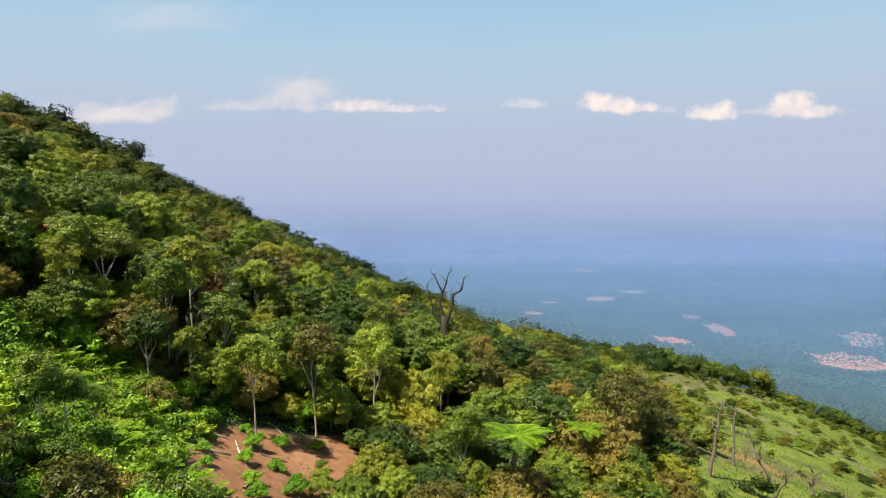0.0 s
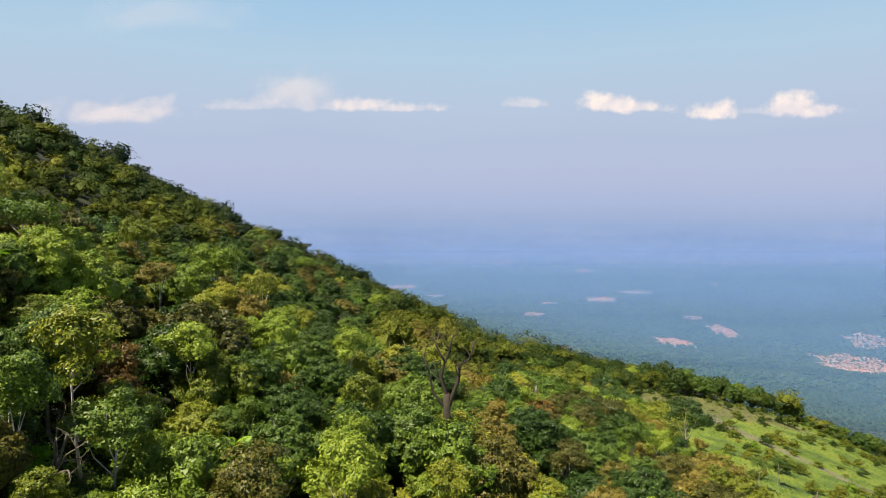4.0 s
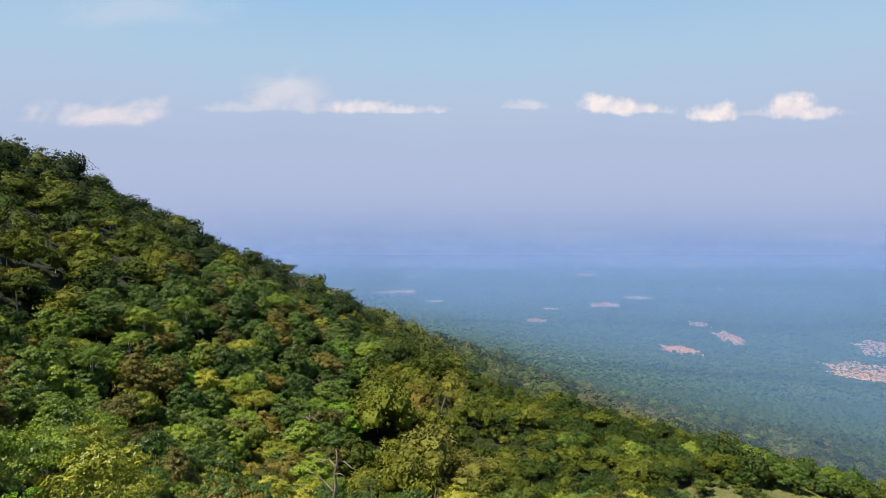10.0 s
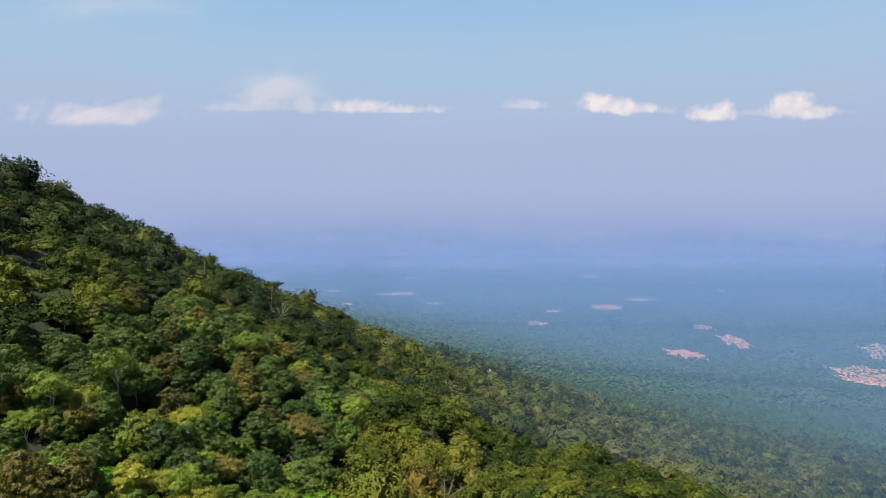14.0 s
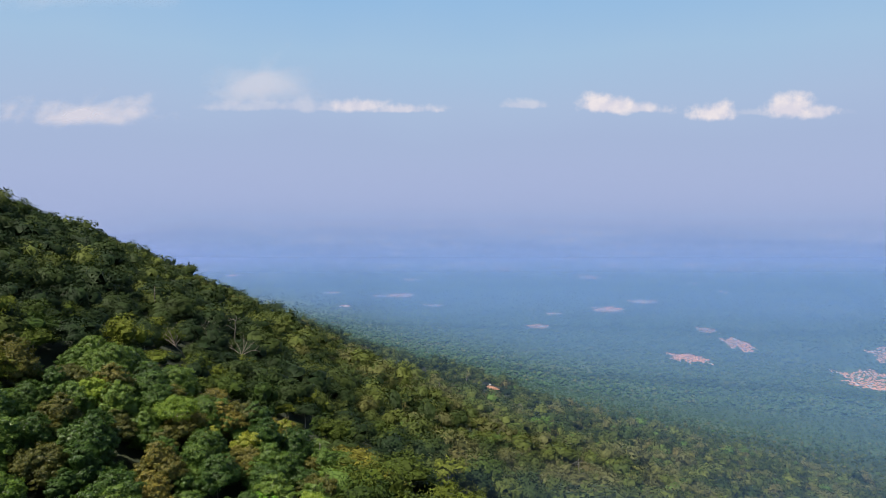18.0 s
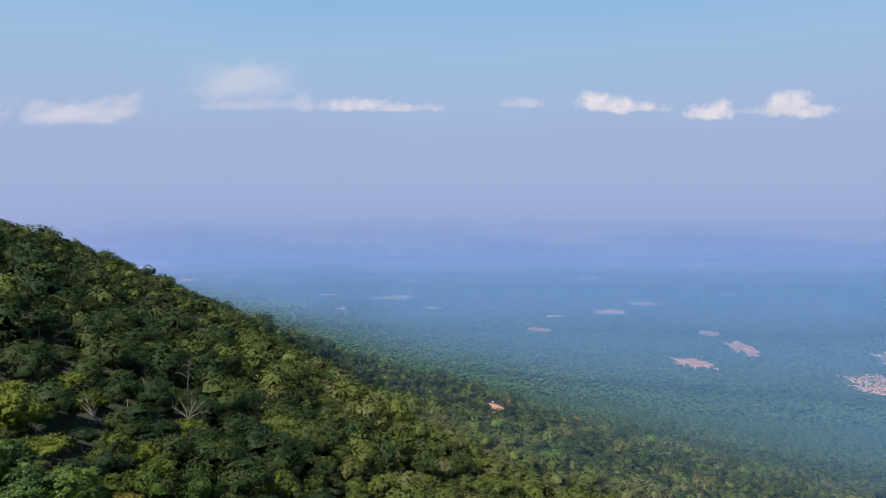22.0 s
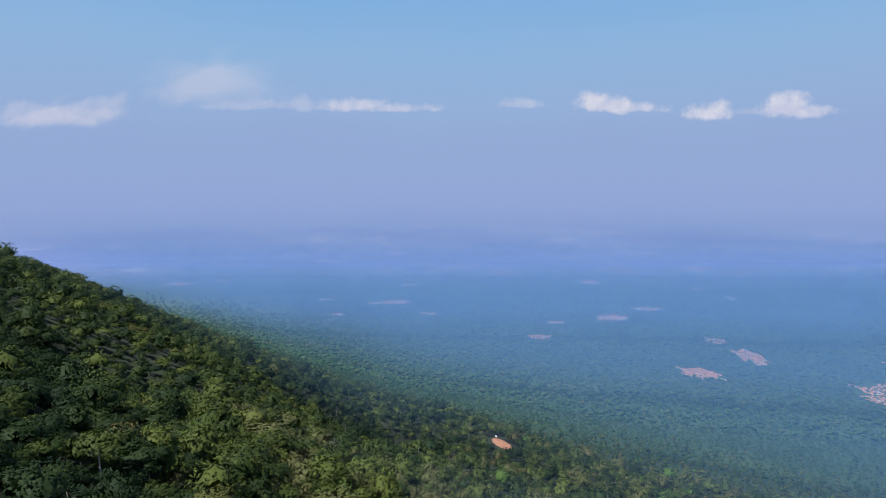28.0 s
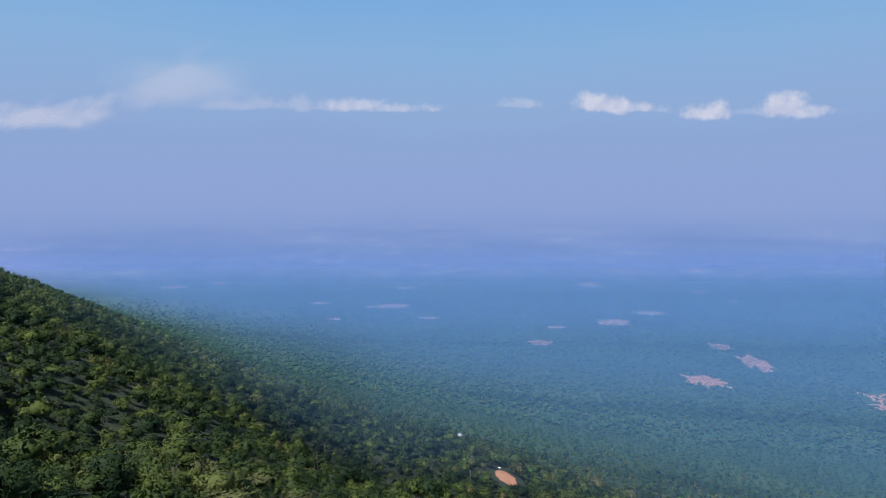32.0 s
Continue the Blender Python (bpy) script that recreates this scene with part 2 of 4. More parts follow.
def crown(seed, R, H, n_boughs, n_leaves, leaf, flat=False, core=0.84, sprays=60):
    """A crown of a few billowing masses, each coated with sprays of leaves over a rough dark heart."""
    rng = np.random.default_rng(seed)
    c, r = boughs_of(rng, R, H, n_boughs, flat)
    axes = np.array([1, 1, 0.42 if flat else min(1.05, max(0.62, 0.42 * H / R * 1.25))])
    k = rng.choice(n_boughs, sprays * 3, p=r ** 2 / (r ** 2).sum())
    d = unit(rng.normal(size=(len(k), 3)) + [0, 0, 0.45])
    d = np.where(d[:, 2:] < -0.55, d * [1, 1, -1], d)
    pos = c[k] + d * r[k][:, None] * rng.uniform(0.82, 1.06, (len(k), 1)) * axes
    inside = np.zeros(len(k), bool)
    for q in range(n_boughs):
        inside |= np.linalg.norm((pos - c[q]) / axes, axis=1) < r[q] * 0.80
    keep = np.where(~inside)[0][:sprays]
    pos, d = pos[keep], d[keep]
    size = R * rng.uniform(0.6, 1.5, len(pos)) * 0.15 * (60 / sprays) ** 0.45
    q = rng.choice(len(pos), n_leaves, p=size ** 2 / (size ** 2).sum())
    fill = int(0.36 * n_leaves)
    k = rng.choice(n_boughs, fill, p=r ** 2 / (r ** 2).sum())
    way = unit(rng.normal(size=(fill, 3)) + [0, 0, 0.3])
    inner = c[k] + way * r[k][:, None] * rng.uniform(0.66, 0.88, (fill, 1)) * axes
    n_leaves -= fill
    q = q[:n_leaves]
    off = unit(rng.normal(size=(n_leaves, 3))) * rng.uniform(0.3, 1.15, (n_leaves, 1)) * size[q][:, None]
    off = off * [1, 1, 0.55] + d[q] * (size[q] * 0.25)[:, None]
    nrm = unit(off) * 0.55 + d[q] * 0.55 + rng.normal(size=(n_leaves, 3)) * 0.38 + [0, 0, 0.25]
    nrm = np.concatenate([nrm, way + rng.normal(size=way.shape) * 0.4])
    out = [leaves(np.concatenate([pos[q] + off, inner]), nrm, leaf, leaf * 0.75, rng, True)]
    if core:
        cv, ct = ICO2 if sprays > 70 else ICO
        for a, b in zip(c, r):
            out.append((a + cv * (1 + 0.13 * rng.normal(size=(len(cv), 1))) * b * core * axes, ct))
    return joined(out), c, r


def woody(seed, height_, r0, lumps, sides=7, lean=0.06, reach=5):
    """A tapered trunk with limbs that run up into the leaf masses of a crown that starts at height_."""
    rng = np.random.default_rng(seed)
    c, r = lumps
    top = height_ + np.mean(c[:, 2]) * 0.7
    pts, n = [], 7
    ph, am = rng.uniform(0, 6), height_ * lean
    for i in range(n):
        f = i / (n - 1)
        pts.append((math.sin(f * 2.6 + ph) * am * f, math.cos(f * 2.1 + ph) * am * f, -0.5 + f * (top + 0.5)))
    trunk = tube(pts, [r0 * (1.35 if i == 0 else 1 - 0.75 * i / (n - 1)) for i in range(n)], sides)
    limbs = []
    for j in rng.permutation(len(c))[:reach]:
        f = rng.uniform(0.55, 0.85)
        k = f * (n - 1)
        a, b = Vector(pts[int(k)]), Vector(pts[min(int(k) + 1, n - 1)])
        s = a.lerp(b, k - int(k))
        e = Vector(c[j]) + Vector((0, 0, height_ + r[j] * 0.4))
        m = s.lerp(e, 0.5) + Vector((0, 0, -0.10 * (e - s).length)) + Vector(rng.normal(size=3) * 0.15)
        limbs.append(tube([s, s.lerp(m, 0.6) , m, e], [r0 * 0.42, r0 * 0.33, r0 * 0.24, r0 * 0.06], 5))
    return trunk, limbs


# ---------------------------------------------------------------- materials
def material(name):
    m = bpy.data.materials.new(name)
    m.use_nodes = True
    return m, Nodes(m.node_tree)


def foliage(name, dark, mid, light, rnd="object", gloss=0.45, through=0.16):
    """Leaves: base colour varied leaf by leaf and tree by tree, a soft sheen, light through the blade."""
    m, k = material(name)
    isl = k.add("ShaderNodeNewGeometry").outputs["Random Per Island"]
    if rnd == "object":
        r = k.add("ShaderNodeObjectInfo").outputs["Random"]
    else:
        r = k.add("ShaderNodeAttribute")
        r.attribute_name = "tint"
        r = r.outputs["Fac"]
    f = k.math("ADD", k.math("MULTIPLY", isl, 0.5), k.math("MULTIPLY", r, 0.5))
    col = k.ramp(f, [(0.12, dark), (0.5, mid), (0.88, light)])
    return leaf_surface(m, k, col, gloss, through)


def leaf_surface(m, k, col, gloss, through, normal=None, sheen=0.25):
    b = k.add("ShaderNodeBsdfPrincipled")
    k.put(b.inputs["Base Color"], col)
    b.inputs["Roughness"].default_value = gloss
    b.inputs["Specular IOR Level"].default_value = sheen
    k.put(b.inputs["Normal"], normal)
    t = k.add("ShaderNodeBsdfTranslucent")
    k.put(t.inputs[0], k.mix(1.0, col, (1.0, 1.05, 0.5), "MULTIPLY"))
    mx = k.add("ShaderNodeMixShader")
    mx.inputs[0].default_value = through
    k.put(mx.inputs[1], b.outputs[0])
    k.put(mx.inputs[2], t.outputs[0])
    o = k.add("ShaderNodeOutputMaterial")
    k.put(o.inputs[0], mx.outputs[0])
    return m


def woods_material(name, stops, low=0.55, span=0.9):
    """Leaves of the joined woods: one tint for each tree, varied clump by clump."""
    m, k = material(name)
    geo = k.add("ShaderNodeNewGeometry")
    at = k.add("ShaderNodeAttribute")
    at.attribute_name = "tint"
    col = k.ramp(at.outputs["Fac"], stops)
    spray = k.noise(geo.outputs["Position"], 1.5, 4.0, 0.7)
    v = k.math("ADD", low - 0.3 * span, k.math("MULTIPLY", k.math("ADD", k.math("MULTIPLY", geo.outputs["Random Per Island"], 0.75), k.math("MULTIPLY", spray, 0.85)), span))
    vv = k.add("ShaderNodeCombineXYZ")
    for s in vv.inputs:
        k.put(s, v)
    col = k.mix(1.0, col, vv.outputs[0], "MULTIPLY")
    return leaf_surface(m, k, col, 0.65, 0.12, None, 0.12)


def rough_material(name, stops, scale, scale2=None, rough=0.9, bump_=0.3, metal=0.0):
    m, k = material(name)
    pos = k.add("ShaderNodeTexCoord").outputs["Object"]
    a = k.noise(pos, scale, 5.0, 0.6)
    b = k.noise(pos, scale2 or scale * 7, 4.0, 0.65)
    f = k.math("ADD", k.math("MULTIPLY", a, 0.65), k.math("MULTIPLY", b, 0.35))
    col = k.ramp(f, stops)
    s = k.add("ShaderNodeBsdfPrincipled")
    k.put(s.inputs["Base Color"], col)
    s.inputs["Roughness"].default_value = rough
    s.inputs["Metallic"].default_value = metal
    if bump_:
        n = k.add("ShaderNodeBump")
        n.inputs["Strength"].default_value = bump_
        k.put(n.inputs["Height"], b)
        k.put(s.inputs["Normal"], n.outputs[0])
    o = k.add("ShaderNodeOutputMaterial")
    k.put(o.inputs[0], s.outputs[0])
    return m


LEAF = {
    "dark": foliage("dark_leaves", (0.0192, 0.0473, 0.0098), (0.0538, 0.106, 0.0159), (0.131, 0.199, 0.0293)),
    "mid": foliage("green_leaves", (0.0357, 0.0788, 0.011), (0.127, 0.205, 0.0208), (0.274, 0.353, 0.0392)),
    "yellow": foliage("yellow_green_leaves", (0.0596, 0.0996, 0.011), (0.185, 0.221, 0.0208), (0.382, 0.367, 0.0429)),
    "olive": foliage("olive_brown_leaves", (0.0357, 0.0505, 0.011), (0.114, 0.11, 0.0197), (0.274, 0.216, 0.0392)),
    "lime": foliage("lime_leaves", (0.0493, 0.158, 0.00911), (0.128, 0.316, 0.0152), (0.256, 0.473, 0.0304)),
    "fresh": foliage("bracken_leaves", (0.039, 0.106, 0.0096), (0.13, 0.275, 0.018), (0.338, 0.45, 0.036), "tint"),
    "rust": foliage("rusty_leaves", (0.0591, 0.0444, 0.0122), (0.148, 0.0887, 0.0202), (0.276, 0.168, 0.0304)),
}
WOODS = woods_material("woods_leaves", [(0.0, (0.0271, 0.0495, 0.00871)), (0.3, (0.0552, 0.0785, 0.0106)), (0.55, (0.0994, 0.121, 0.0136)), (0.74, (0.114, 0.128, 0.0155)),
                                        (0.86, (0.147, 0.155, 0.0194)), (0.93, (0.126, 0.0986, 0.0213)), (0.97, (0.106, 0.205, 0.0155)), (1.0, (0.136, 0.0942, 0.029))])
# darker, duller leaf colours than WOODS, for the far flank
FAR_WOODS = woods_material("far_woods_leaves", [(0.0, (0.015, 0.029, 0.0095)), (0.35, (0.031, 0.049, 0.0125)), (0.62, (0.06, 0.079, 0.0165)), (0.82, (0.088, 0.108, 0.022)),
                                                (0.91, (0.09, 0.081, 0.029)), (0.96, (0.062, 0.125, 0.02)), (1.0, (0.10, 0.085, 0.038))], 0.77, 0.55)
PLAIN_WOODS = woods_material("lowland_leaves", [(0.0, (0.0248, 0.0567, 0.0192)), (0.5, (0.0373, 0.0756, 0.0246)), (0.85, (0.0513, 0.0907, 0.0274)), (1.0, (0.0745, 0.0907, 0.0342))], 0.85, 0.3)
BARK = rough_material("bark", [(0.3, (0.08, 0.06, 0.045)), (0.55, (0.20, 0.165, 0.13)), (0.75, (0.34, 0.30, 0.25))], 1.5, 9)
PALE_BARK = rough_material("pale_bark", [(0.3, (0.22, 0.19, 0.15)), (0.5, (0.42, 0.38, 0.32)), (0.75, (0.58, 0.54, 0.48))], 1.2, 8)
DEAD = rough_material("weathered_wood", [(0.3, (0.06, 0.05, 0.038)), (0.5, (0.16, 0.135, 0.105)), (0.7, (0.32, 0.29, 0.25))], 1.1, 7)
DARK_DEAD = rough_material("mossy_dead_wood", [(0.3, (0.02, 0.018, 0.012)), (0.55, (0.05, 0.04, 0.026)), (0.75, (0.10, 0.075, 0.05))], 1.4, 8)


def ground_material():
    m, k = material("hillside_ground")
    pos = k.add("ShaderNodeNewGeometry").outputs["Position"]
    sep = k.add("ShaderNodeSeparateXYZ")
    k.put(sep.inputs[0], pos)
    x, y, z = sep.outputs
    n_big, n_mid, n_fine = k.noise(pos, 0.012, 4), k.noise(pos, 0.11, 5, 0.65), k.noise(pos, 1.3, 5, 0.65)
    f = k.math("ADD", k.math("MULTIPLY", n_mid, 0.55), k.math("MULTIPLY", n_fine, 0.45))
    # near-black floor keeps the gaps between the trees dark
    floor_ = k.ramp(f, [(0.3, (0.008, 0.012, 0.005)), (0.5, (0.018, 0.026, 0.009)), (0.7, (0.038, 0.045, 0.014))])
    g = k.math("ADD", k.math("MULTIPLY", n_mid, 0.8), k.math("MULTIPLY", n_fine, 0.2))
    grass = k.ramp(g, [(0.34, (0.022, 0.048, 0.007)), (0.44, (0.06, 0.11, 0.010)), (0.52, (0.115, 0.175, 0.014)), (0.60, (0.15, 0.19, 0.018)), (0.70, (0.16, 0.14, 0.045))])
    dry = k.ramp(f, [(0.3, (0.04, 0.057, 0.0152)), (0.45, (0.088, 0.095, 0.0285)), (0.58, (0.128, 0.119, 0.0475)), (0.75, (0.192, 0.18, 0.0855))])
    soil = k.ramp(f, [(0.3, (0.13, 0.052, 0.022)), (0.5, (0.255, 0.125, 0.062)), (0.7, (0.38, 0.22, 0.125))])
    track = k.ramp(f, [(0.3, (0.10, 0.095, 0.06)), (0.7, (0.19, 0.175, 0.12))])
    wob = k.math("MULTIPLY", k.math("SUBTRACT", n_mid, 0.5), 1.5)

    def blob(cx, cy, rx, ry):
        a = k.math("DIVIDE", k.math("SUBTRACT", x, cx), rx)
        b = k.math("DIVIDE", k.math("SUBTRACT", y, cy), ry)
        r = k.math("ADD", k.math("MULTIPLY", a, a), k.math("MULTIPLY", b, b))
        return k.smooth(k.math("ADD", r, wob), 1.1, 0.75)

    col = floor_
    for q in GRASS:
        col = k.mix(blob(*q), col, grass)
    for q in DRY:
        col = k.mix(blob(*q), col, dry)
    for q in SOIL:
        col = k.mix(blob(*q), col, soil)
    # footpath over the grass
    d = k.math("ABSOLUTE", k.math("SUBTRACT", x, k.math("ADD", k.math("ADD", 100.0, k.math("MULTIPLY", k.math("SINE", k.math("MULTIPLY", y, 0.06)), 5.0)), k.math("MULTIPLY", k.math("SUBTRACT", y, 150.0), -0.35))))
    on = k.math("MULTIPLY", k.smooth(k.math("ADD", d, wob), 3.6, 1.2), k.math("MULTIPLY", k.smooth(y, 100.0, 110.0), k.smooth(y, 215.0, 200.0)))
    col = k.mix(on, col, track)
    # lowland: woods with fields and openings
    fields = k.ramp(k.noise(pos, 0.0045, 5, 0.6), [(0.35, (0.0198, 0.0492, 0.0181)), (0.5, (0.0281, 0.0646, 0.0207)), (0.62, (0.0421, 0.0772, 0.0249)), (0.76, (0.0788, 0.0932, 0.0363))])
    tex = k.noise(pos, 0.06, 5, 0.7)
    tv = k.math("ADD", 0.8, k.math("MULTIPLY", tex, 0.4))
    tvc = k.add("ShaderNodeCombineXYZ")
    for s in tvc.inputs:
        k.put(s, tv)
    low = k.mix(1.0, fields, tvc.outputs[0], "MULTIPLY")
    # far fields lie open
    far = k.ramp(k.noise(pos, 0.0035, 6, 0.68), [(0.44, (0.05, 0.08, 0.05)), (0.51, (0.10, 0.12, 0.08)), (0.56, (0.20, 0.20, 0.15)), (0.64, (0.36, 0.34, 0.29))])
    low = k.mix(k.smooth(k.math("ADD", y, k.math("MULTIPLY", n_big, 900.0)), 4750.0, 5150.0), low, far)
    col = k.mix(k.smooth(k.math("ADD", y, k.math("MULTIPLY", n_big, 120.0)), 1000.0, 1400.0), col, low)
    slip = k.ramp(f, [(0.3, (0.26, 0.10, 0.05)), (0.5, (0.42, 0.19, 0.10)), (0.7, (0.52, 0.30, 0.19))])
    col = k.mix(blob(*SLIP), col, slip)
    s = k.add("ShaderNodeBsdfPrincipled")
    k.put(s.inputs["Base Color"], col)
    s.inputs["Roughness"].default_value = 0.95
    bp = k.add("ShaderNodeBump")
    bp.inputs["Strength"].default_value = 0.5
    bp.inputs["Distance"].default_value = 0.3
    k.put(bp.inputs["Height"], f)
    k.put(s.inputs["Normal"], bp.outputs[0])
    o = k.add("ShaderNodeOutputMaterial")
    k.put(o.inputs[0], s.outputs[0])
    return m


# ellipses on the plan: centre x, y and radii
GRASS = [(92, 170, 52, 78), (60, 120, 30, 40), (140, 190, 45, 60), (46, 76, 26, 32), (-27, 44, 10, 11)]
DRY = [(85, 222, 38, 17), (62, 108, 12, 9), (128, 150, 14, 22), (44, 92, 8, 6)]
SOIL = [(-13, 45, 5, 9), (-8.5, 53, 4, 5), (52, 103, 5, 6)]
SLIP = (60, 884, 10, 21)      # bare slip on the lower flank


# ---------------------------------------------------------------- ground sheet
def build_ground():
    xs = np.concatenate([-np.geomspace(12000, 330, 44), np.linspace(-320, 320, 161), np.geomspace(330, 12000, 44)])
    ys = np.concatenate([-np.geomspace(4000, 110, 16), np.linspace(-100, 700, 201), np.geomspace(708, 14000, 80)])
    X, Y = np.meshgrid(xs, ys)
    Z = height(X, Y)
    v = np.stack([X, Y, Z], -1).reshape(-1, 3)
    a = (np.arange(len(ys) - 1)[:, None] * len(xs) + np.arange(len(xs) - 1)[None]).ravel()
    w = len(xs)
    t = np.concatenate([np.stack([a, a + 1, a + w + 1], 1), np.stack([a, a + w + 1, a + w], 1)])
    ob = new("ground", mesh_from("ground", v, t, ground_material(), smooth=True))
    tagged(ob, "wooded mountain flank falling to a wide hazy green plain", "ground", kind="structure")


build_ground()

# ---------------------------------------------------------------- haze
MIST_FACE = (0.0, -0.75, 0.66)      # fixed normal turned up, so haze and cloud sheets catch sun evenly


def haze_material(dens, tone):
    """Tinted haze sheet: scatters some light, passes the rest; fades at foot and head."""
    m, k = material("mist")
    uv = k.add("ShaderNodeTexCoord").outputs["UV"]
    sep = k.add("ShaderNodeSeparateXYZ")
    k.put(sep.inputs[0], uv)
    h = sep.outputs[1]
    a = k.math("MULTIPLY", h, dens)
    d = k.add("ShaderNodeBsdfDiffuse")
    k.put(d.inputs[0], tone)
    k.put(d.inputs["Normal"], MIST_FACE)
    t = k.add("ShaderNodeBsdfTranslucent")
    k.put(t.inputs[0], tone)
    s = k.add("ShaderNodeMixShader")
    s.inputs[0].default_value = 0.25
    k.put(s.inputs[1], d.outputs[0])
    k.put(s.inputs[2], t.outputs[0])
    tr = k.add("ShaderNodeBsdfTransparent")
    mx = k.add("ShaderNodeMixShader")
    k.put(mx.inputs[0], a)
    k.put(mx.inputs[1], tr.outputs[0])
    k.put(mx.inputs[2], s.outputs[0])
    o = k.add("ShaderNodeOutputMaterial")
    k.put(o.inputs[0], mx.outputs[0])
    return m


def build_haze():
    """Tinted sheets stand in for haze, one behind another, from ridge to far plain."""
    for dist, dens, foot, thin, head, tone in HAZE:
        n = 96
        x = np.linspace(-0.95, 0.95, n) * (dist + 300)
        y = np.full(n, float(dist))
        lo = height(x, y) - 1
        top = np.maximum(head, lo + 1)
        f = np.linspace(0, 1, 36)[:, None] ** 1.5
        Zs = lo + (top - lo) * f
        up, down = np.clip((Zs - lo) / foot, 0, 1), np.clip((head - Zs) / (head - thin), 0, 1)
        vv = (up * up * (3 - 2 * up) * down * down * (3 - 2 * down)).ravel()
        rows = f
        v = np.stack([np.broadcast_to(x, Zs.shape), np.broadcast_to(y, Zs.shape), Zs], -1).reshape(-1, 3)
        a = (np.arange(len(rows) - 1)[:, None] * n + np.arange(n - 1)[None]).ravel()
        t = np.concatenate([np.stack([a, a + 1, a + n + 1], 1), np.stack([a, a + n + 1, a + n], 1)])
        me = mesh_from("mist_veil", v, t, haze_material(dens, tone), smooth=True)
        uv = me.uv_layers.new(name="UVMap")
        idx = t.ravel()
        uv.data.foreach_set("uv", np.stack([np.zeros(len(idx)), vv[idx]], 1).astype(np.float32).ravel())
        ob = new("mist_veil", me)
        tagged(ob, "tinted sheet standing in for the bluish haze over the plain", "haze", kind="structure")


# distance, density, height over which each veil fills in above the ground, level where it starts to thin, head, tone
# haze tint painted by distance: teal near, pale far off
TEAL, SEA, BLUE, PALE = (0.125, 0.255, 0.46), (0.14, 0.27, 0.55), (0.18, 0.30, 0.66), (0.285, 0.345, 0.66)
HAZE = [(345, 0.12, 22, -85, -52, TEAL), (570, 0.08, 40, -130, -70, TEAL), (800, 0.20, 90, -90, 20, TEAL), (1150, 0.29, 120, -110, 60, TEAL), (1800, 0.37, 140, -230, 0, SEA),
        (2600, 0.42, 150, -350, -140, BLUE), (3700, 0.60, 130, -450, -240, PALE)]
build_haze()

# ---------------------------------------------------------------- nearer clouds
def cloud_material(dens, size):
    m, k = material("cloud")
    co = k.add("ShaderNodeTexCoord")
    sep = k.add("ShaderNodeSeparateXYZ")
    k.put(sep.inputs[0], co.outputs["UV"])
    a, b = (k.math("SUBTRACT", k.math("MULTIPLY", q, 2.0), 1.0) for q in sep.outputs[:2])
    b = k.math("ADD", b, 0.25)
    b = k.math("ADD", b, k.math("MULTIPLY", k.math("MINIMUM", b, 0.0), 1.2))
    r = k.math("SQRT", k.math("ADD", k.math("MULTIPLY", a, a), k.math("MULTIPLY", b, b)))
    big, fine = k.noise(co.outputs["Object"], 2.2 / size, 3.0, 0.5), k.noise(co.outputs["Object"], 6.0 / size, 2.0, 0.5)
    q = k.math("ADD", k.math("SUBTRACT", 0.62, r), k.math("ADD", k.math("MULTIPLY", k.math("SUBTRACT", big, 0.5), 1.7), k.math("MULTIPLY", k.math("SUBTRACT", fine, 0.5), 0.35)))
    rim = k.math("MULTIPLY", k.smooth(k.math("ABSOLUTE", a), 1.0, 0.7), k.smooth(k.math("ABSOLUTE", k.math("SUBTRACT", k.math("MULTIPLY", sep.outputs[1], 2.0), 1.0)), 1.0, 0.7))
    alpha = k.math("MULTIPLY", k.math("MULTIPLY", k.smooth(q, -0.15, 0.65), rim), dens)
    d = k.add("ShaderNodeBsdfDiffuse")
    k.put(d.inputs[0], (0.47, 0.42, 0.41))
    k.put(d.inputs["Normal"], MIST_FACE)
    tr = k.add("ShaderNodeBsdfTransparent")
    mx = k.add("ShaderNodeMixShader")
    k.put(mx.inputs[0], alpha)
    k.put(mx.inputs[1], tr.outputs[0])
    k.put(mx.inputs[2], d.outputs[0])
    o = k.add("ShaderNodeOutputMaterial")
    k.put(o.inputs[0], mx.outputs[0])
    return m


def near_clouds():
    """Wisps of cloud close enough to slide past as the flight goes on: leaning sheets of mist."""
    for x, y, z, w, h, dens in WISPS:
        n, r = 25, 13
        U, V = np.meshgrid(np.linspace(0, 1, n), np.linspace(0, 1, r))
        X, Z = (U - 0.5) * w, (V - 0.5) * h
        Y = 0.8 * Z + 0.04 * h * np.sin(9 * U)
        a = (np.arange(r - 1)[:, None] * n + np.arange(n - 1)[None]).ravel()
        t = np.concatenate([np.stack([a, a + 1, a + n + 1], 1), np.stack([a, a + n + 1, a + n], 1)])
        me = mesh_from("cloud", np.stack([X, Y, Z], -1).reshape(-1, 3), t, cloud_material(dens, h), smooth=True)
        uv = me.uv_layers.new(name="UVMap")
        uv.data.foreach_set("uv", np.stack([U, V], -1).reshape(-1, 2)[t.ravel()].astype(np.float32).ravel())
        ob = new("cloud", me)
        ob.location = (x, y, z)
        tagged(ob, "soft white wisp of cloud drifting beside the ridge", "cloud", kind="structure")


# x, y, z of the middle, width, height, density
WISPS = [(-940, 1860, 222, 640, 190, 0.45), (-165, 760, 121, 150, 108, 0.32), (-290, 700, 190, 260, 130, 0.14)]
near_clouds()

# ---------------------------------------------------------------- woods
RNG = np.random.default_rng(7)


def in_ell(x, y, q):
    return ((x - q[0]) / q[2]) ** 2 + ((y - q[1]) / q[3]) ** 2 < 1


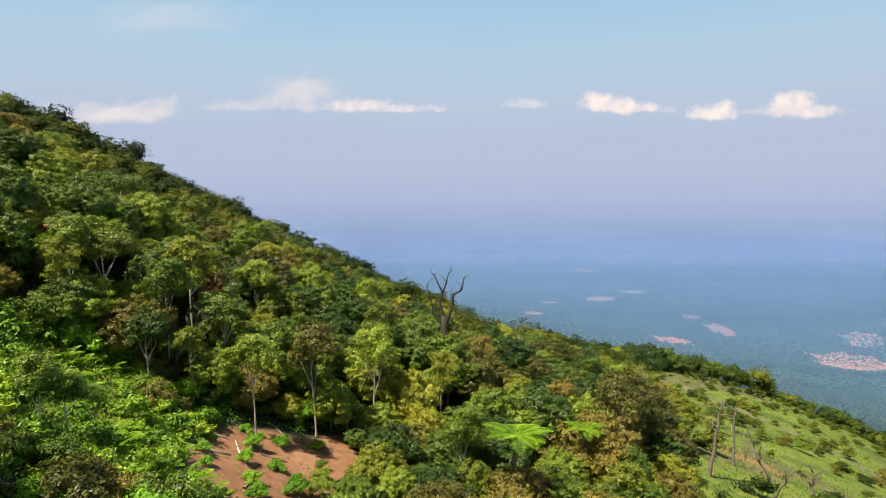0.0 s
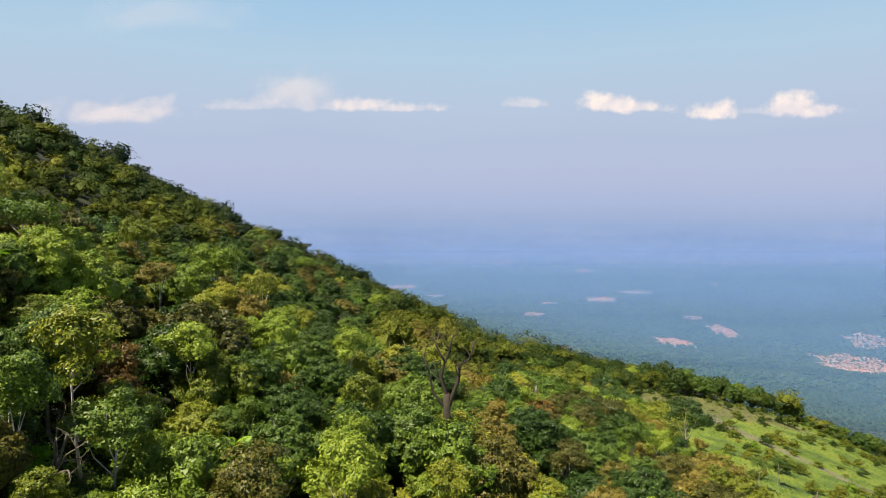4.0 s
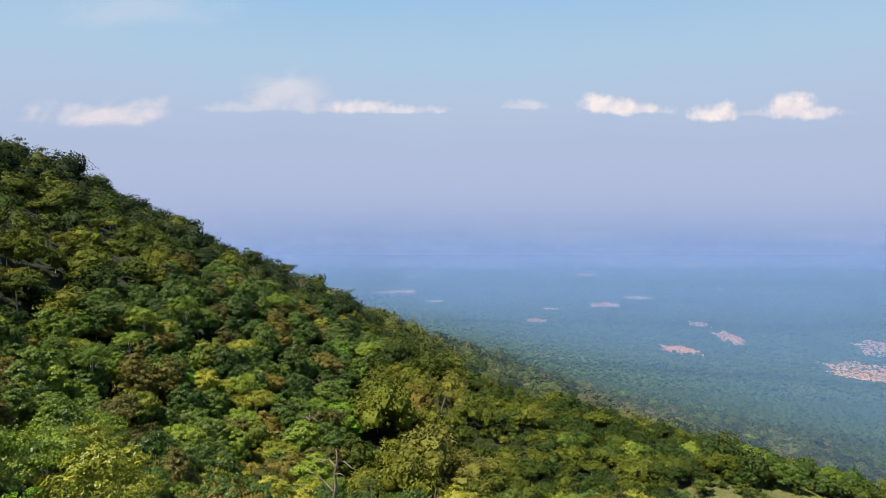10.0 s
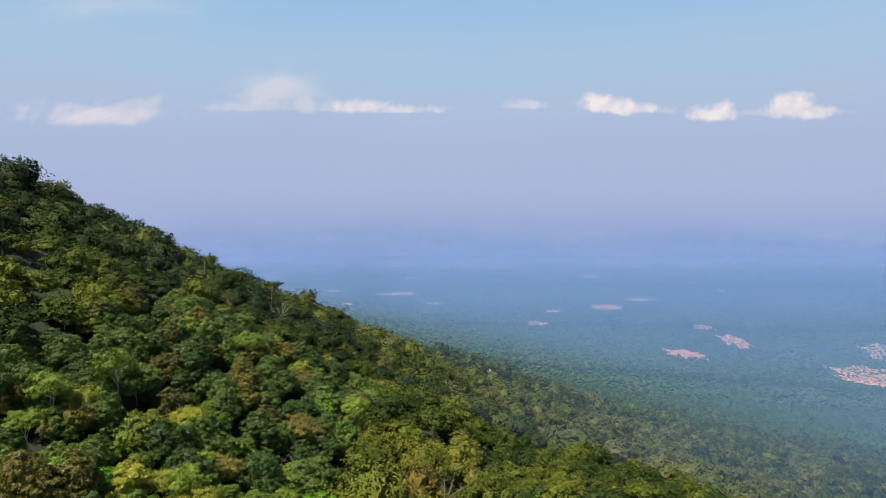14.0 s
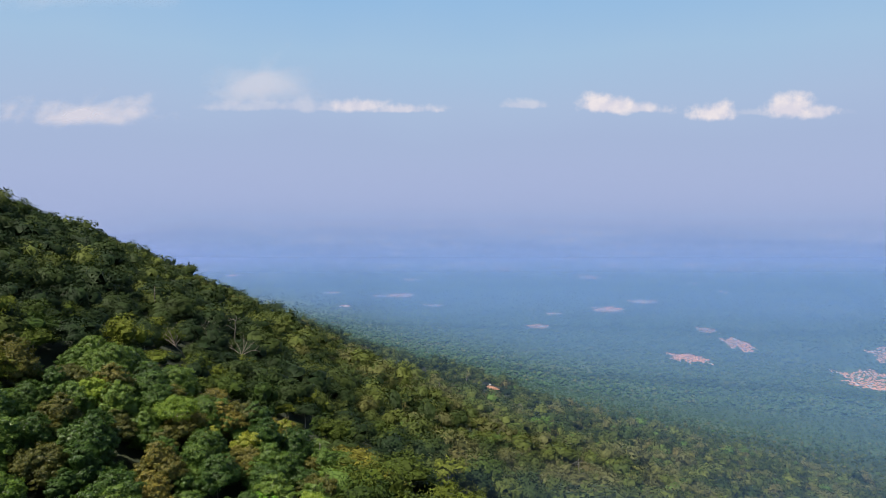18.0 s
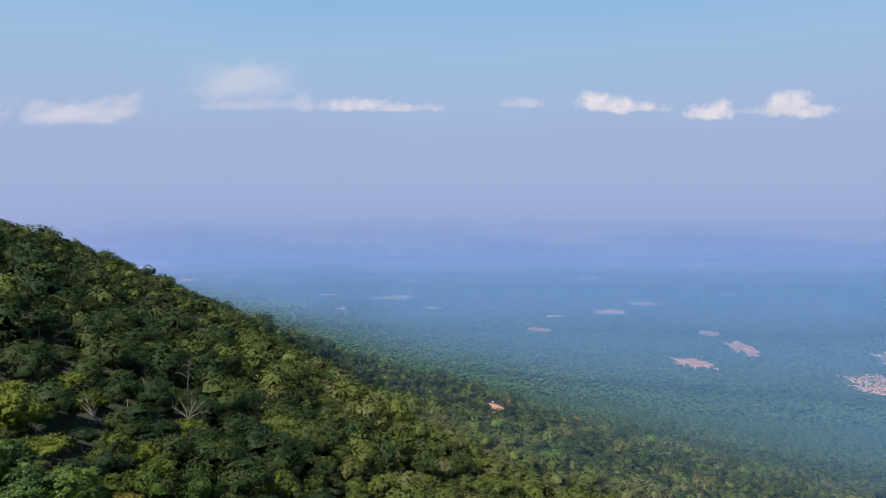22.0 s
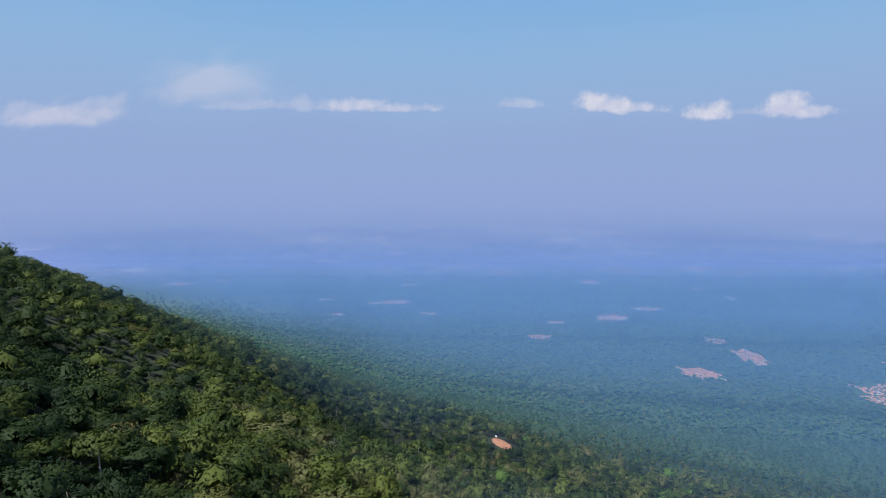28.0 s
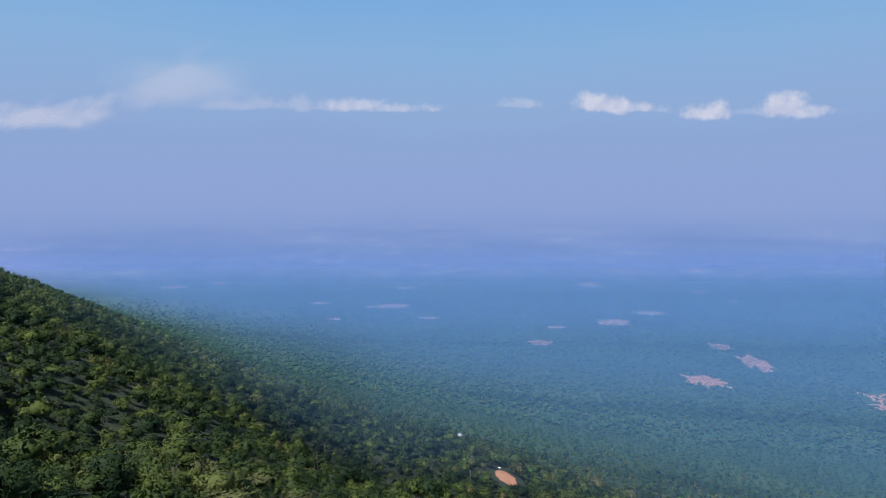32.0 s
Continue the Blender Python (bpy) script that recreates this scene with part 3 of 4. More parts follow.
# x, y, width, depth, houses
NEAR_VILLAGES = [(815, 2205, 135, 135, 110), (1110, 2480, 105, 165, 88)]
FAR_VILLAGES = [(382, 2664, 100, 90, 52), (1440, 2190, 260, 280, 240), (1640, 2420, 150, 160, 80), (1560, 2150, 120, 95, 50), (1060, 2650, 85, 80, 36), (770, 3040, 145, 130, 90), (990, 3240, 150, 110, 40),
                (-330, 3400, 60, 60, 14), (-220, 3420, 190, 120, 70), (-455, 3100, 45, 40, 14), (-590, 3500, 110, 60, 22), (914, 4074, 120, 150, 60), (424, 4474, 150, 200, 60),
                (1238, 4674, 260, 150, 70), (1860, 4780, 170, 120, 40), (1975, 4430, 130, 90, 24), (1465, 3824, 70, 40, 10), (-1546, 4019, 150, 130, 36), (-1324, 4147, 110, 80, 22),
                (-34, 3137, 110, 50, 14), (496, 2936, 100, 50, 14), (-181, 3978, 110, 80, 22), (2255, 4800, 200, 100, 40), (217, 4850, 200, 120, 40), (1512, 3519, 30, 90, 8)]
# open ground without trees: centre x, y and radii on the plan
CLEAR = [(92, 170, 46, 70), (62, 118, 24, 34), (140, 190, 42, 54), (-13, 43, 7, 11), (-8, 50, 6, 7), (-24, 38, 9, 9), (60, 874, 15, 32), (57, 905, 12, 14), (31, 1180, 14, 30)]
CLEAR += [(x, y, w / 2 - 2, d / 2 - 2) for x, y, w, d, n in NEAR_VILLAGES + FAR_VILLAGES]


def scatter(y0, y1, step, wedge=0.76, margin=25):
    """Jittered places on the plan between two distances, inside the strip of land that lies ahead."""
    out = []
    for y in np.arange(y0, y1, step):
        half = wedge * y + margin
        xs = np.arange(-half, half, step) + RNG.uniform(0, step)
        px = xs + RNG.uniform(-0.55, 0.55, len(xs)) * step
        py = y + RNG.uniform(-0.6, 0.6, len(xs)) * step
        out.append(np.stack([px, py], 1))
    p = np.concatenate(out)
    keep = np.ones(len(p), bool)
    for q in CLEAR:
        keep &= ~in_ell(p[:, 0], p[:, 1], q)
    return p[keep]


WORDS = {"dark": "dark green", "mid": "green", "yellow": "yellow-green", "olive": "olive-brown", "lime": "bright lime-green", "rust": "rusty brown"}
FORMS = {"tall": ("slender_tree", "slender tree with pale bare trunk on the wooded slope"),
         "flat": ("spreading_tree", "broadleaf tree with a flat spreading crown on the slope"),
         "canopy": ("canopy_tree", "forest tree with a wide billowing crown"),
         "thicket": ("thicket_tree", "dense small-leaved tree at the forest edge"),
         "slim": ("slim_tree", "slim small-leaved tree with a thin bare trunk"),
         "oval": ("forest_tree", "forest tree with a tall egg-shaped leafy crown"),
         "bushy": ("bushy_tree", "bushy tree leafed nearly to the ground on the slope"),
         "round": ("broadleaf_tree", "broadleaf tree with a dense rounded crown on the slope"),
         "shrub": ("shrub", "leafy shrub growing low on the slope")}


def tree_kind(tone, shape, seed):
    """One grown tree with trunk, limbs and crown, at the origin; copies are set out from it."""
    R, H, th, n, leaf, size, sprays = {"tall": (2.7, 3.4, 6.0, 6, 6000, 0.20, 60), "flat": (3.9, 3.0, 4.6, 7, 9000, 0.21, 90), "bushy": (3.0, 6.0, 0.6, 6, 9000, 0.24, 100),
                                       "round": (3.7, 5.8, 1.6, 7, 11000, 0.25, 120), "canopy": (4.6, 8.2, 0.6, 9, 14000, 0.29, 160), "thicket": (3.3, 6.0, 1.4, 8, 13000, 0.21, 180),
                                       "slim": (2.1, 3.8, 4.8, 5, 5000, 0.19, 48), "oval": (3.4, 8.0, 0.8, 7, 12000, 0.27, 130), "shrub": (1.6, 2.0, 0.1, 4, 2600, 0.17, 36)}[shape]
    (cv, ct), c, r = crown(seed, R, H, n, leaf, size, shape == "flat", 0 if shape in ("tall", "flat", "slim") else 0.62, sprays)
    trunk, limbs = woody(seed + 1, th, {"shrub": 0.06, "slim": 0.10, "tall": 0.13}.get(shape, 0.17), (c, r), reach=4 if shape in ("tall", "flat", "slim") else 2)
    e = new(FORMS[shape][0])
    bark = PALE_BARK if shape in ("tall", "flat", "slim") else BARK
    if shape in ("shrub", "round", "bushy", "canopy", "oval"):
        trunk, limbs = joined([trunk, *limbs]), []
    part("trunk" if shape != "shrub" else "stems", mesh_from("trunk", *trunk, bark, smooth=True), e)
    for l in limbs:
        part("limb", mesh_from("limb", *l, bark, smooth=True), e)
    part("crown", mesh_from("crown", cv + [0, 0, th], ct, LEAF[tone]), e)
    return tagged(e, WORDS[tone] + " " + FORMS[shape][1], "shrub" if shape == "shrub" else "tree", "hillside shrubs" if shape == "shrub" else "hillside trees")


FIRST = set()


def place(src, x, y, s, rot, sink=0.3, dz=0.0):
    """Sets a thing (the first time) or a copy of it on the ground at x, y."""
    m = pose(x, y, float(height(x, y)) - sink + dz, 0, 0, rot) @ Matrix.Diagonal((s, s, s * RNG.uniform(0.88, 1.15), 1))
    if src.name in FIRST:
        ob = copy_thing(src, m)
    else:
        FIRST.add(src.name)
        ob = src
    ob.matrix_basis = m
    return ob


KINDS = {}
for i, key in enumerate([("dark", "round"), ("mid", "round"), ("yellow", "round"), ("olive", "round"), ("lime", "round"), ("rust", "round"),
                         ("dark", "tall"), ("mid", "tall"), ("yellow", "tall"), ("mid", "flat"), ("yellow", "flat"), ("olive", "flat"),
                         ("dark", "bushy"), ("mid", "bushy"), ("yellow", "bushy"), ("olive", "bushy"),
                         ("dark", "canopy"), ("mid", "canopy"), ("yellow", "canopy"), ("olive", "canopy"), ("lime", "canopy"),
                         ("dark", "thicket"), ("mid", "thicket"), ("yellow", "thicket"), ("olive", "thicket"), ("rust", "thicket"), ("dark", "slim"), ("mid", "slim"), ("yellow", "slim"), ("olive", "slim"),
                         ("dark", "oval"), ("mid", "oval"), ("yellow", "oval"), ("olive", "oval"),
                         ("dark", "shrub"), ("mid", "shrub"), ("yellow", "shrub"), ("lime", "shrub"), ("olive", "shrub")]):
    KINDS[key] = tree_kind(*key, 40 + i)
# trees that stand out by colour or size: tone, shape, x, y, scale
MARKED = [("rust", "thicket", -26.0, 66.5, 1.0), ("olive", "thicket", -23.0, 78.0, 1.3), ("yellow", "flat", -30.5, 56.5, 1.05), ("yellow", "slim", -24.0, 60.0, 1.5),
          ("lime", "round", -72.0, 224.0, 1.5), ("lime", "round", -66.0, 228.0, 1.3), ("yellow", "round", -41.0, 213.0, 1.4), ("yellow", "round", -46.0, 217.0, 1.3),
          ("olive", "round", -67.0, 192.0, 1.6), ("olive", "round", -54.0, 212.0, 1.4), ("lime", "round", -81.0, 172.0, 1.3), ("yellow", "round", -88.0, 214.0, 1.5),
          ("yellow", "thicket", 7.5, 49.0, 0.85), ("olive", "thicket", 14.5, 58.0, 1.35), ("olive", "slim", 17.5, 61.0, 1.5), ("olive", "thicket", 19.5, 66.0, 1.2), ("yellow", "thicket", -3.0, 62.0, 1.0),
          ("mid", "slim", -15.5, 50.5, 1.0), ("olive", "slim", -11.5, 55.5, 1.25), ("mid", "slim", -24.0, 54.0, 1.1), ("mid", "slim", -31.5, 52.5, 1.2), ("dark", "slim", -20.0, 56.5, 1.3), ("mid", "slim", -7.0, 60.5, 1.3),
          ("mid", "slim", -20.5, 31.5, 0.75), ("mid", "slim", -20.0, 32.6, 0.65), 
          ("mid", "thicket", 0.5, 72.0, 1.35), ("dark", "thicket", -3.0, 74.0, 1.3), ("olive", "thicket", 4.0, 73.5, 1.25), ("dark", "oval", 46.0, 150.0, 0.9), ("mid", "round", 41.0, 158.0, 1.0), ("dark", "oval", 83.0, 238.0, 1.1), ("dark", "round", 88.0, 243.0, 1.5), ("dark", "round", 93.5, 240.0, 1.35),
          ("dark", "tall", 58.0, 132.0, 0.7), ("dark", "tall", 66.0, 140.0, 0.6), ("mid", "round", 72.0, 190.0, 0.5), ("dark", "round", 112.0, 243.0, 1.1), ("dark", "oval", 104.0, 242.0, 1.0)]


def near_strip(p):
    """The stretch of wood that the flight passes lowest."""
    x, y = p[:, 0], p[:, 1]
    return (x > -0.66 * y - 6) & ((y < 112) | ((y < 158) & (x > -72) & (x < 46)))


def canopy_strip(p):
    """The slope beyond it, still close under the flight."""
    x, y = p[:, 0], p[:, 1]
    return ~near_strip(p) & (((y < 200) & (x > -100) & (x < 46)) | ((y < 335) & (x > -96) & (x < -28))) & (y > 100)


def near_trees():
    rng = np.random.default_rng(21)
    for tone, shape, x, y, s in MARKED:
        place(KINDS[(tone, shape)], x, y, s, rng.uniform(0, 360))
    keys = [k for k in KINDS if k[1] not in ("shrub", "canopy", "oval", "thicket", "slim")]
    edge = [k for k in KINDS if k[1] in ("thicket", "slim")]
    bright = np.array([0.7, 0.9, 1.4, 1.5, 0.5, 0.2, 0.7, 1.2, 1.5])
    edge_wts = np.array([0.22, 0.19, 0.12, 0.15, 0.01, 0.05, 0.07, 0.06, 0.05])
    wts = np.array([0.11, 0.12, 0.07, 0.07, 0.02, 0.004, 0.05, 0.06, 0.03, 0.06, 0.08, 0.05, 0.09, 0.10, 0.05, 0.04])
    marked = np.array([(q[2], q[3]) for q in MARKED])
    p = scatter(40, 158, 4.25, 0.74, 8)
    p = p[near_strip(p)]
    for x, y in p:
        if np.min(np.hypot(*(marked - (x, y)).T)) < 2.4 or (y < 112 and x > 0.385 * y) or (y > 112 and rng.uniform() < 0.4):
            continue
        k = keys[rng.choice(len(keys), p=wts / wts.sum())]
        if y < 82 or (y < 112 and x > -42):
            w = edge_wts * (bright if x > -4 and y < 82 else 1)
            k = edge[rng.choice(len(edge), p=w / w.sum())]
        place(KINDS[k], x, y, rng.uniform(0.66, 1.2) * (0.85 if y < 55 else 1.3 if y > 112 else 1), rng.uniform(0, 360))
    keys = [("dark", "canopy"), ("mid", "canopy"), ("yellow", "canopy"), ("olive", "canopy"), ("lime", "canopy"), ("dark", "oval"), ("mid", "oval"), ("yellow", "oval"), ("olive", "oval"),
            ("dark", "bushy"), ("mid", "bushy"), ("mid", "tall"), ("mid", "flat"), ("yellow", "flat")]
    wts = np.array([0.16, 0.09, 0.08, 0.10, 0.006, 0.14, 0.09, 0.06, 0.09, 0.06, 0.03, 0.03, 0.02, 0.02])
    p = scatter(100, 335, 6.2)
    for x, y in p[canopy_strip(p)]:
        if np.min(np.hypot(*(marked - (x, y)).T)) < 3.0:
            continue
        # this stretch is darkened by planting mostly dark and olive trees
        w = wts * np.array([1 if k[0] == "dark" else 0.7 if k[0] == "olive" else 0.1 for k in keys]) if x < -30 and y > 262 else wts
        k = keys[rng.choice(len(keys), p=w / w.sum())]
        place(KINDS[k], x, y, rng.uniform(0.8, 1.4) * (1.0 if k[1] == "canopy" else 1.2), rng.uniform(0, 360))
    for x, y in [(-3, 44), (0, 43), (2, 46), (-5, 47), (-21, 55), (-18, 57.5), (-26, 52), (-30, 49), (-34, 47), (-11, 60), (-6, 59), (-2, 55), (1.5, 52), (-4, 50), (-28, 56), (-36, 52), (3, 48), (9, 52), (12, 48), (15, 52), (19, 56), (-17, 54.5), (-14, 56), (-10.5, 57.5), (-19.5, 53), (-13, 59), (-7.5, 55.5)]:
        place(KINDS[(["dark", "mid", "yellow", "mid", "olive"][rng.integers(5)], "thicket")], x, y, rng.uniform(0.45, 0.8), rng.uniform(0, 360))
    # dark trees along the brow of the spur
    for i, x in enumerate(np.arange(36, 190, 4.6)):
        y = 256 - 0.0016 * (x - 70) ** 2 + rng.uniform(-5, 5)
        place(KINDS[("dark" if i % 4 else "mid", "bushy" if i % 3 else "round")], x, y, rng.uniform(0.75, 1.4), rng.uniform(0, 360), 0.5)
    # shrubs: under the near trees, and dotted over the open grass
    tones = ["mid", "lime", "dark", "mid", "lime", "olive"]
    for x, y in scatter(23, 60, 2.5, 0.74, 5):
        if math.hypot(x, y) > 27 and x < 0.4 * y:
            place(KINDS[(tones[rng.integers(6)], "shrub")], x, y, rng.uniform(0.55, 1.3), rng.uniform(0, 360), 0.1)
    for x, y in [(-16, 41), (-12, 39), (-9.5, 47), (-15, 48), (-11, 53), (-7.5, 50.5), (-17.5, 46), (-8, 56), (-13.5, 50.5), (-10.5, 42.5), (-14.5, 44.5), (-12.5, 46), (-9, 44), (-17, 43), (-16.2, 50.5), (-10, 49.5), (-13, 41.5), (-11, 45.2)]:
        place(KINDS[("lime" if x < -10 else "mid", "shrub")], x, y, rng.uniform(0.35, 0.75), rng.uniform(0, 360), 0.1)


near_trees()
for src in KINDS.values():
    if src.name not in FIRST:
        for ch in list(src.children):
            bpy.data.objects.remove(ch)
        bpy.data.objects.remove(src)


def mid_library(n, n_leaves, leaf, boughs, sprays):
    lib = []
    for i in range(n):
        flat = i % 6 == 3
        rng = np.random.default_rng(300 + i)
        R = 5.6 * rng.uniform(0.75, 1.25)
        (v, t), c, r = crown(300 + i, R, 5.2 if flat else rng.uniform(7.5, 12.5), boughs, n_leaves, leaf, flat, 0.60, sprays)
        th = 3.6 if flat else 0.6
        tr = tube([(0, 0, -1), (0.15, 0.1, th * 0.6), (0.1, 0.2, th + 1.5)], [0.2, 0.15, 0.06], 4, False)
        lib.append(((v + [0, 0, th], t), tr))
    return lib


def low_library(n, lumps):
    lib = []
    for i in range(n):
        rng = np.random.default_rng(700 + i)
        c, r = lumps_of(rng, 3.8, 4.6, lumps)
        out = [(c[j] + ICO[0] * (1 + 0.25 * rng.normal(size=(len(ICO[0]), 1))) * r[j] * 1.15 * [1, 1, 0.55] + (0, 0, 1.0), ICO[1]) for j in range(lumps)]
        lib.append((joined(out), None))
    return lib


def shade_shift(x, y):
    """Shade put into leaf tint: darkest along the crest, livelier down the open flank."""
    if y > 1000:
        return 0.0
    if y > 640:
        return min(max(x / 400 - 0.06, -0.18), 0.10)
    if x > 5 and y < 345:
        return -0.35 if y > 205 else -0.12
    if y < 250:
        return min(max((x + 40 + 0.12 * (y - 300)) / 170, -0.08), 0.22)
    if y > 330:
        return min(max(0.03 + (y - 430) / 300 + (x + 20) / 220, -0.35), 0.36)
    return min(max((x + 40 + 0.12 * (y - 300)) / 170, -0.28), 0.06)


def rounded(v, t, share):
    """Winds the leaves of a crown outwards and leans their normals away from its heart."""
    lo, hi = v.min(0), v.max(0)
    out = (v - ((lo + hi) / 2 - (0, 0, 0.25 * (hi[2] - lo[2])))) / ((hi - lo) / 2)
    out /= np.linalg.norm(out, axis=1, keepdims=True) + 1e-6
    t = t.copy()
    face = np.cross(v[t[:, 1]] - v[t[:, 0]], v[t[:, 2]] - v[t[:, 0]])
    inward = (face * out[t].mean(1)).sum(1) < 0
    t[inward] = t[inward][:, [0, 2, 1]]
    face[inward] *= -1
    face /= np.linalg.norm(face, axis=1, keepdims=True) + 1e-9
    n = np.zeros_like(v)
    for c in range(3):
        np.add.at(n, t[:, c], face)
    n /= np.linalg.norm(n, axis=1, keepdims=True) + 1e-9
    n = (1 - share) * n + share * out
    return t, n / (np.linalg.norm(n, axis=1, keepdims=True) + 1e-9)


def woods(name, pts, lib, mat, label, scale=(0.75, 1.25), trunks=True, vivid=1.0, share=0.0):
    """One joined stand of trees."""
    vs, ts, tint, k = [], [], [], 0
    ns = []
    if share:
        shaped = [rounded(v, t, share) for (v, t), tr in lib]
    wv, wt, wk = [], [], 0
    z = height(pts[:, 0], pts[:, 1])
    groups = np.sin(pts[:, 0] / 23 + 2 * np.sin(pts[:, 1] / 31)) * 0.12
    for (x, y), zz, g in zip(pts, z, groups):
        kind = RNG.integers(len(lib))
        (v, t), tr = lib[kind]
        s = RNG.uniform(*scale) * (RNG.uniform(1.15, 1.45) if RNG.uniform() < 0.12 else 1)
        if 330 < y < 1000:
            s *= RNG.uniform(1.2, 1.6) if RNG.uniform() < 0.10 else 0.90      # tall single trees over a lower wood
        if x > 10 and 190 < y < 350 and name != "scrub":
            s *= 0.62      # lower wood along the brow of the spur
        a = RNG.uniform(0, 6.283)
        ca, sa = math.cos(a) * s, math.sin(a) * s
        rot = np.array([[ca, sa, 0], [-sa, ca, 0], [0, 0, min(s, 2.2) * RNG.uniform(0.7, 1.1)]])
        vs.append(v @ rot + (x, y, zz))
        if share:
            t, n = shaped[kind]
            ns.append(n @ (rot / s))
        ts.append(t + k)
        k += len(v)
        # random tint, plus the shade painted in by place
        tint.append(np.full(len(v), min(max(RNG.uniform() * vivid + g + shade_shift(x, y), 0), 0.99)))
        if trunks:
            wv.append(tr[0] @ rot + (x, y, zz))
            wt.append(tr[1] + wk)
            wk += len(tr[0])
    e = new(name, mesh_from(name, np.concatenate(vs), np.concatenate(ts), mat, np.concatenate(tint), bool(share), np.concatenate(ns) if share else None))
    tagged(e, label, "woods", kind="stuff")
    if trunks:
        part("trunks", mesh_from("trunks", np.concatenate(wv), np.concatenate(wt), PALE_BARK), e, "thin pale trunks")
    return e


def fine_strip(p):
    x, y = p[:, 0], p[:, 1]
    return (x > -0.66 * y - 8) & (((y < 345) & (x > -118) & (x < 90)) | ((y < 430) & (x > -125) & (x < -20)))


FINE = mid_library(20, 1500, 0.54, 6, 100)
MEDIUM = mid_library(16, 560, 0.80, 4, 70)
COARSE = mid_library(14, 330, 0.95, 4, 56)
ROUGH = mid_library(14, 190, 1.1, 3, 42)
SPARSE = mid_library(12, 56, 1.15, 2, 22)


def farther(p, a, b):
    """Mixes one wood into the next between two distances."""
    return p[:, 1] + RNG.uniform(-0.5, 0.5, len(p)) * (b - a) > (a + b) / 2


p = scatter(100, 430, 8.4)
p = p[fine_strip(p) & ~near_strip(p) & ~canopy_strip(p)]
far = farther(p, 300, 400)
woods("hillside_woods", p[~far], FINE, WOODS, "dense mixed green forest on the mountain flank", (0.65, 1.35))
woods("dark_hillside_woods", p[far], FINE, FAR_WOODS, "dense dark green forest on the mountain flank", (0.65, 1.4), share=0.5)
brow = scatter(190, 350, 6.4)
brow = brow[(brow[:, 0] > 10) & fine_strip(brow)]
woods("brow_woods", brow, MEDIUM, WOODS, "low dark forest along the brow of the spur", (0.65, 1.35))
p = np.concatenate([scatter(100, 340, 8.8), scatter(340, 640, 7.9)])
p = p[(p[:, 0] > -0.66 * p[:, 1] - 8) & ~fine_strip(p) & ~near_strip(p) & ~canopy_strip(p) & (p[:, 0] < np.where((p[:, 1] > 285) & (p[:, 1] < 410), 130, 200))]
far = farther(p, 300, 400)
woods("ridge_woods", p[~far], MEDIUM, WOODS, "dense forest farther along the mountain flank", (0.65, 1.35), share=0.55)
far2 = far & ((p[:, 1] > 540) | (p[:, 0] > 100) | (p[:, 0] < -0.6 * p[:, 1] + 40))
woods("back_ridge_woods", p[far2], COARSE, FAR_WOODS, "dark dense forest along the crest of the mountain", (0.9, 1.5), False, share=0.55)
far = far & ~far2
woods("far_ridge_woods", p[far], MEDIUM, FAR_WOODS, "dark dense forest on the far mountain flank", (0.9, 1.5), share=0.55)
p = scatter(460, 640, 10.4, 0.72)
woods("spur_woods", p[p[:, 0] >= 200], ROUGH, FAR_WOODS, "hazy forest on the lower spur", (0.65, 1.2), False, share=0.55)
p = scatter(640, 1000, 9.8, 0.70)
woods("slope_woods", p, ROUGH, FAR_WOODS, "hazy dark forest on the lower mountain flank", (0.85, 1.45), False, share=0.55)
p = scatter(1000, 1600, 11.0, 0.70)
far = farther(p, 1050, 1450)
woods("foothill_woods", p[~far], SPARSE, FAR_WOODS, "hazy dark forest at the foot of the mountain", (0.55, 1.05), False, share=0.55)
woods("green_foothill_woods", p[far], SPARSE, PLAIN_WOODS, "hazy green woods at the foot of the mountain", (0.55, 1.05), False, share=0.55)
p = scatter(1600, 3700, 15, 0.70)
p = p[RNG.uniform(size=len(p)) < np.clip((3700 - p[:, 1]) / 1300, 0, 1)]
woods("lowland_woods", p, low_library(6, 1), PLAIN_WOODS, "distant hazy woods on the plain", (1.0, 1.9), False)

# scrub dotted over the open grass of the spur
n = 360
p = np.stack([np.where(np.arange(n) < 130, RNG.uniform(24, 175, n), RNG.uniform(40, 165, n)), np.where(np.arange(n) < 130, RNG.uniform(52, 250, n), RNG.uniform(125, 250, n))], 1)
SCRUB = []
for i in range(8):
    (v, t), c, r = crown(900 + i, 1.6, 2.0, 4, 420, 0.30, False, 0.62, 30)
    SCRUB.append(((v, t), None))
woods("scrub", p, SCRUB, WOODS, "low dark bushes dotted over the grassy spur", (0.45, 1.4), False)

# bracken and young growth over the old clearing
n = 300
a, q = RNG.uniform(0, 6.283, n), np.sqrt(RNG.uniform(0, 1, n))
p = np.stack([-27 + 15 * q * np.cos(a), 38 + 13 * q * np.sin(a)], 1)
p = p[~in_ell(p[:, 0], p[:, 1], (-13, 45, 5, 9)) & (np.hypot(p[:, 0], p[:, 1]) > 27)]
woods("bracken", p, SCRUB, LEAF["fresh"], "bright green bracken and young growth over the clearing", (0.35, 0.9), False)

# the wood goes on at both sides of the flight and behind its start
p = scatter(-90, 460, 11.5, 0.0, 330)
p = p[np.abs(p[:, 0]) > np.where(p[:, 1] < -25, -1, 0.76 * np.maximum(p[:, 1], 0) + 34)]
p = p[~((p[:, 0] > 30) & (p[:, 1] < 260) & (p[:, 0] < 190) & (p[:, 1] > 30))]
woods("side_woods", p, low_library(8, 4), WOODS, "dense mixed green forest beside the flight", (1.3, 2.0), False)


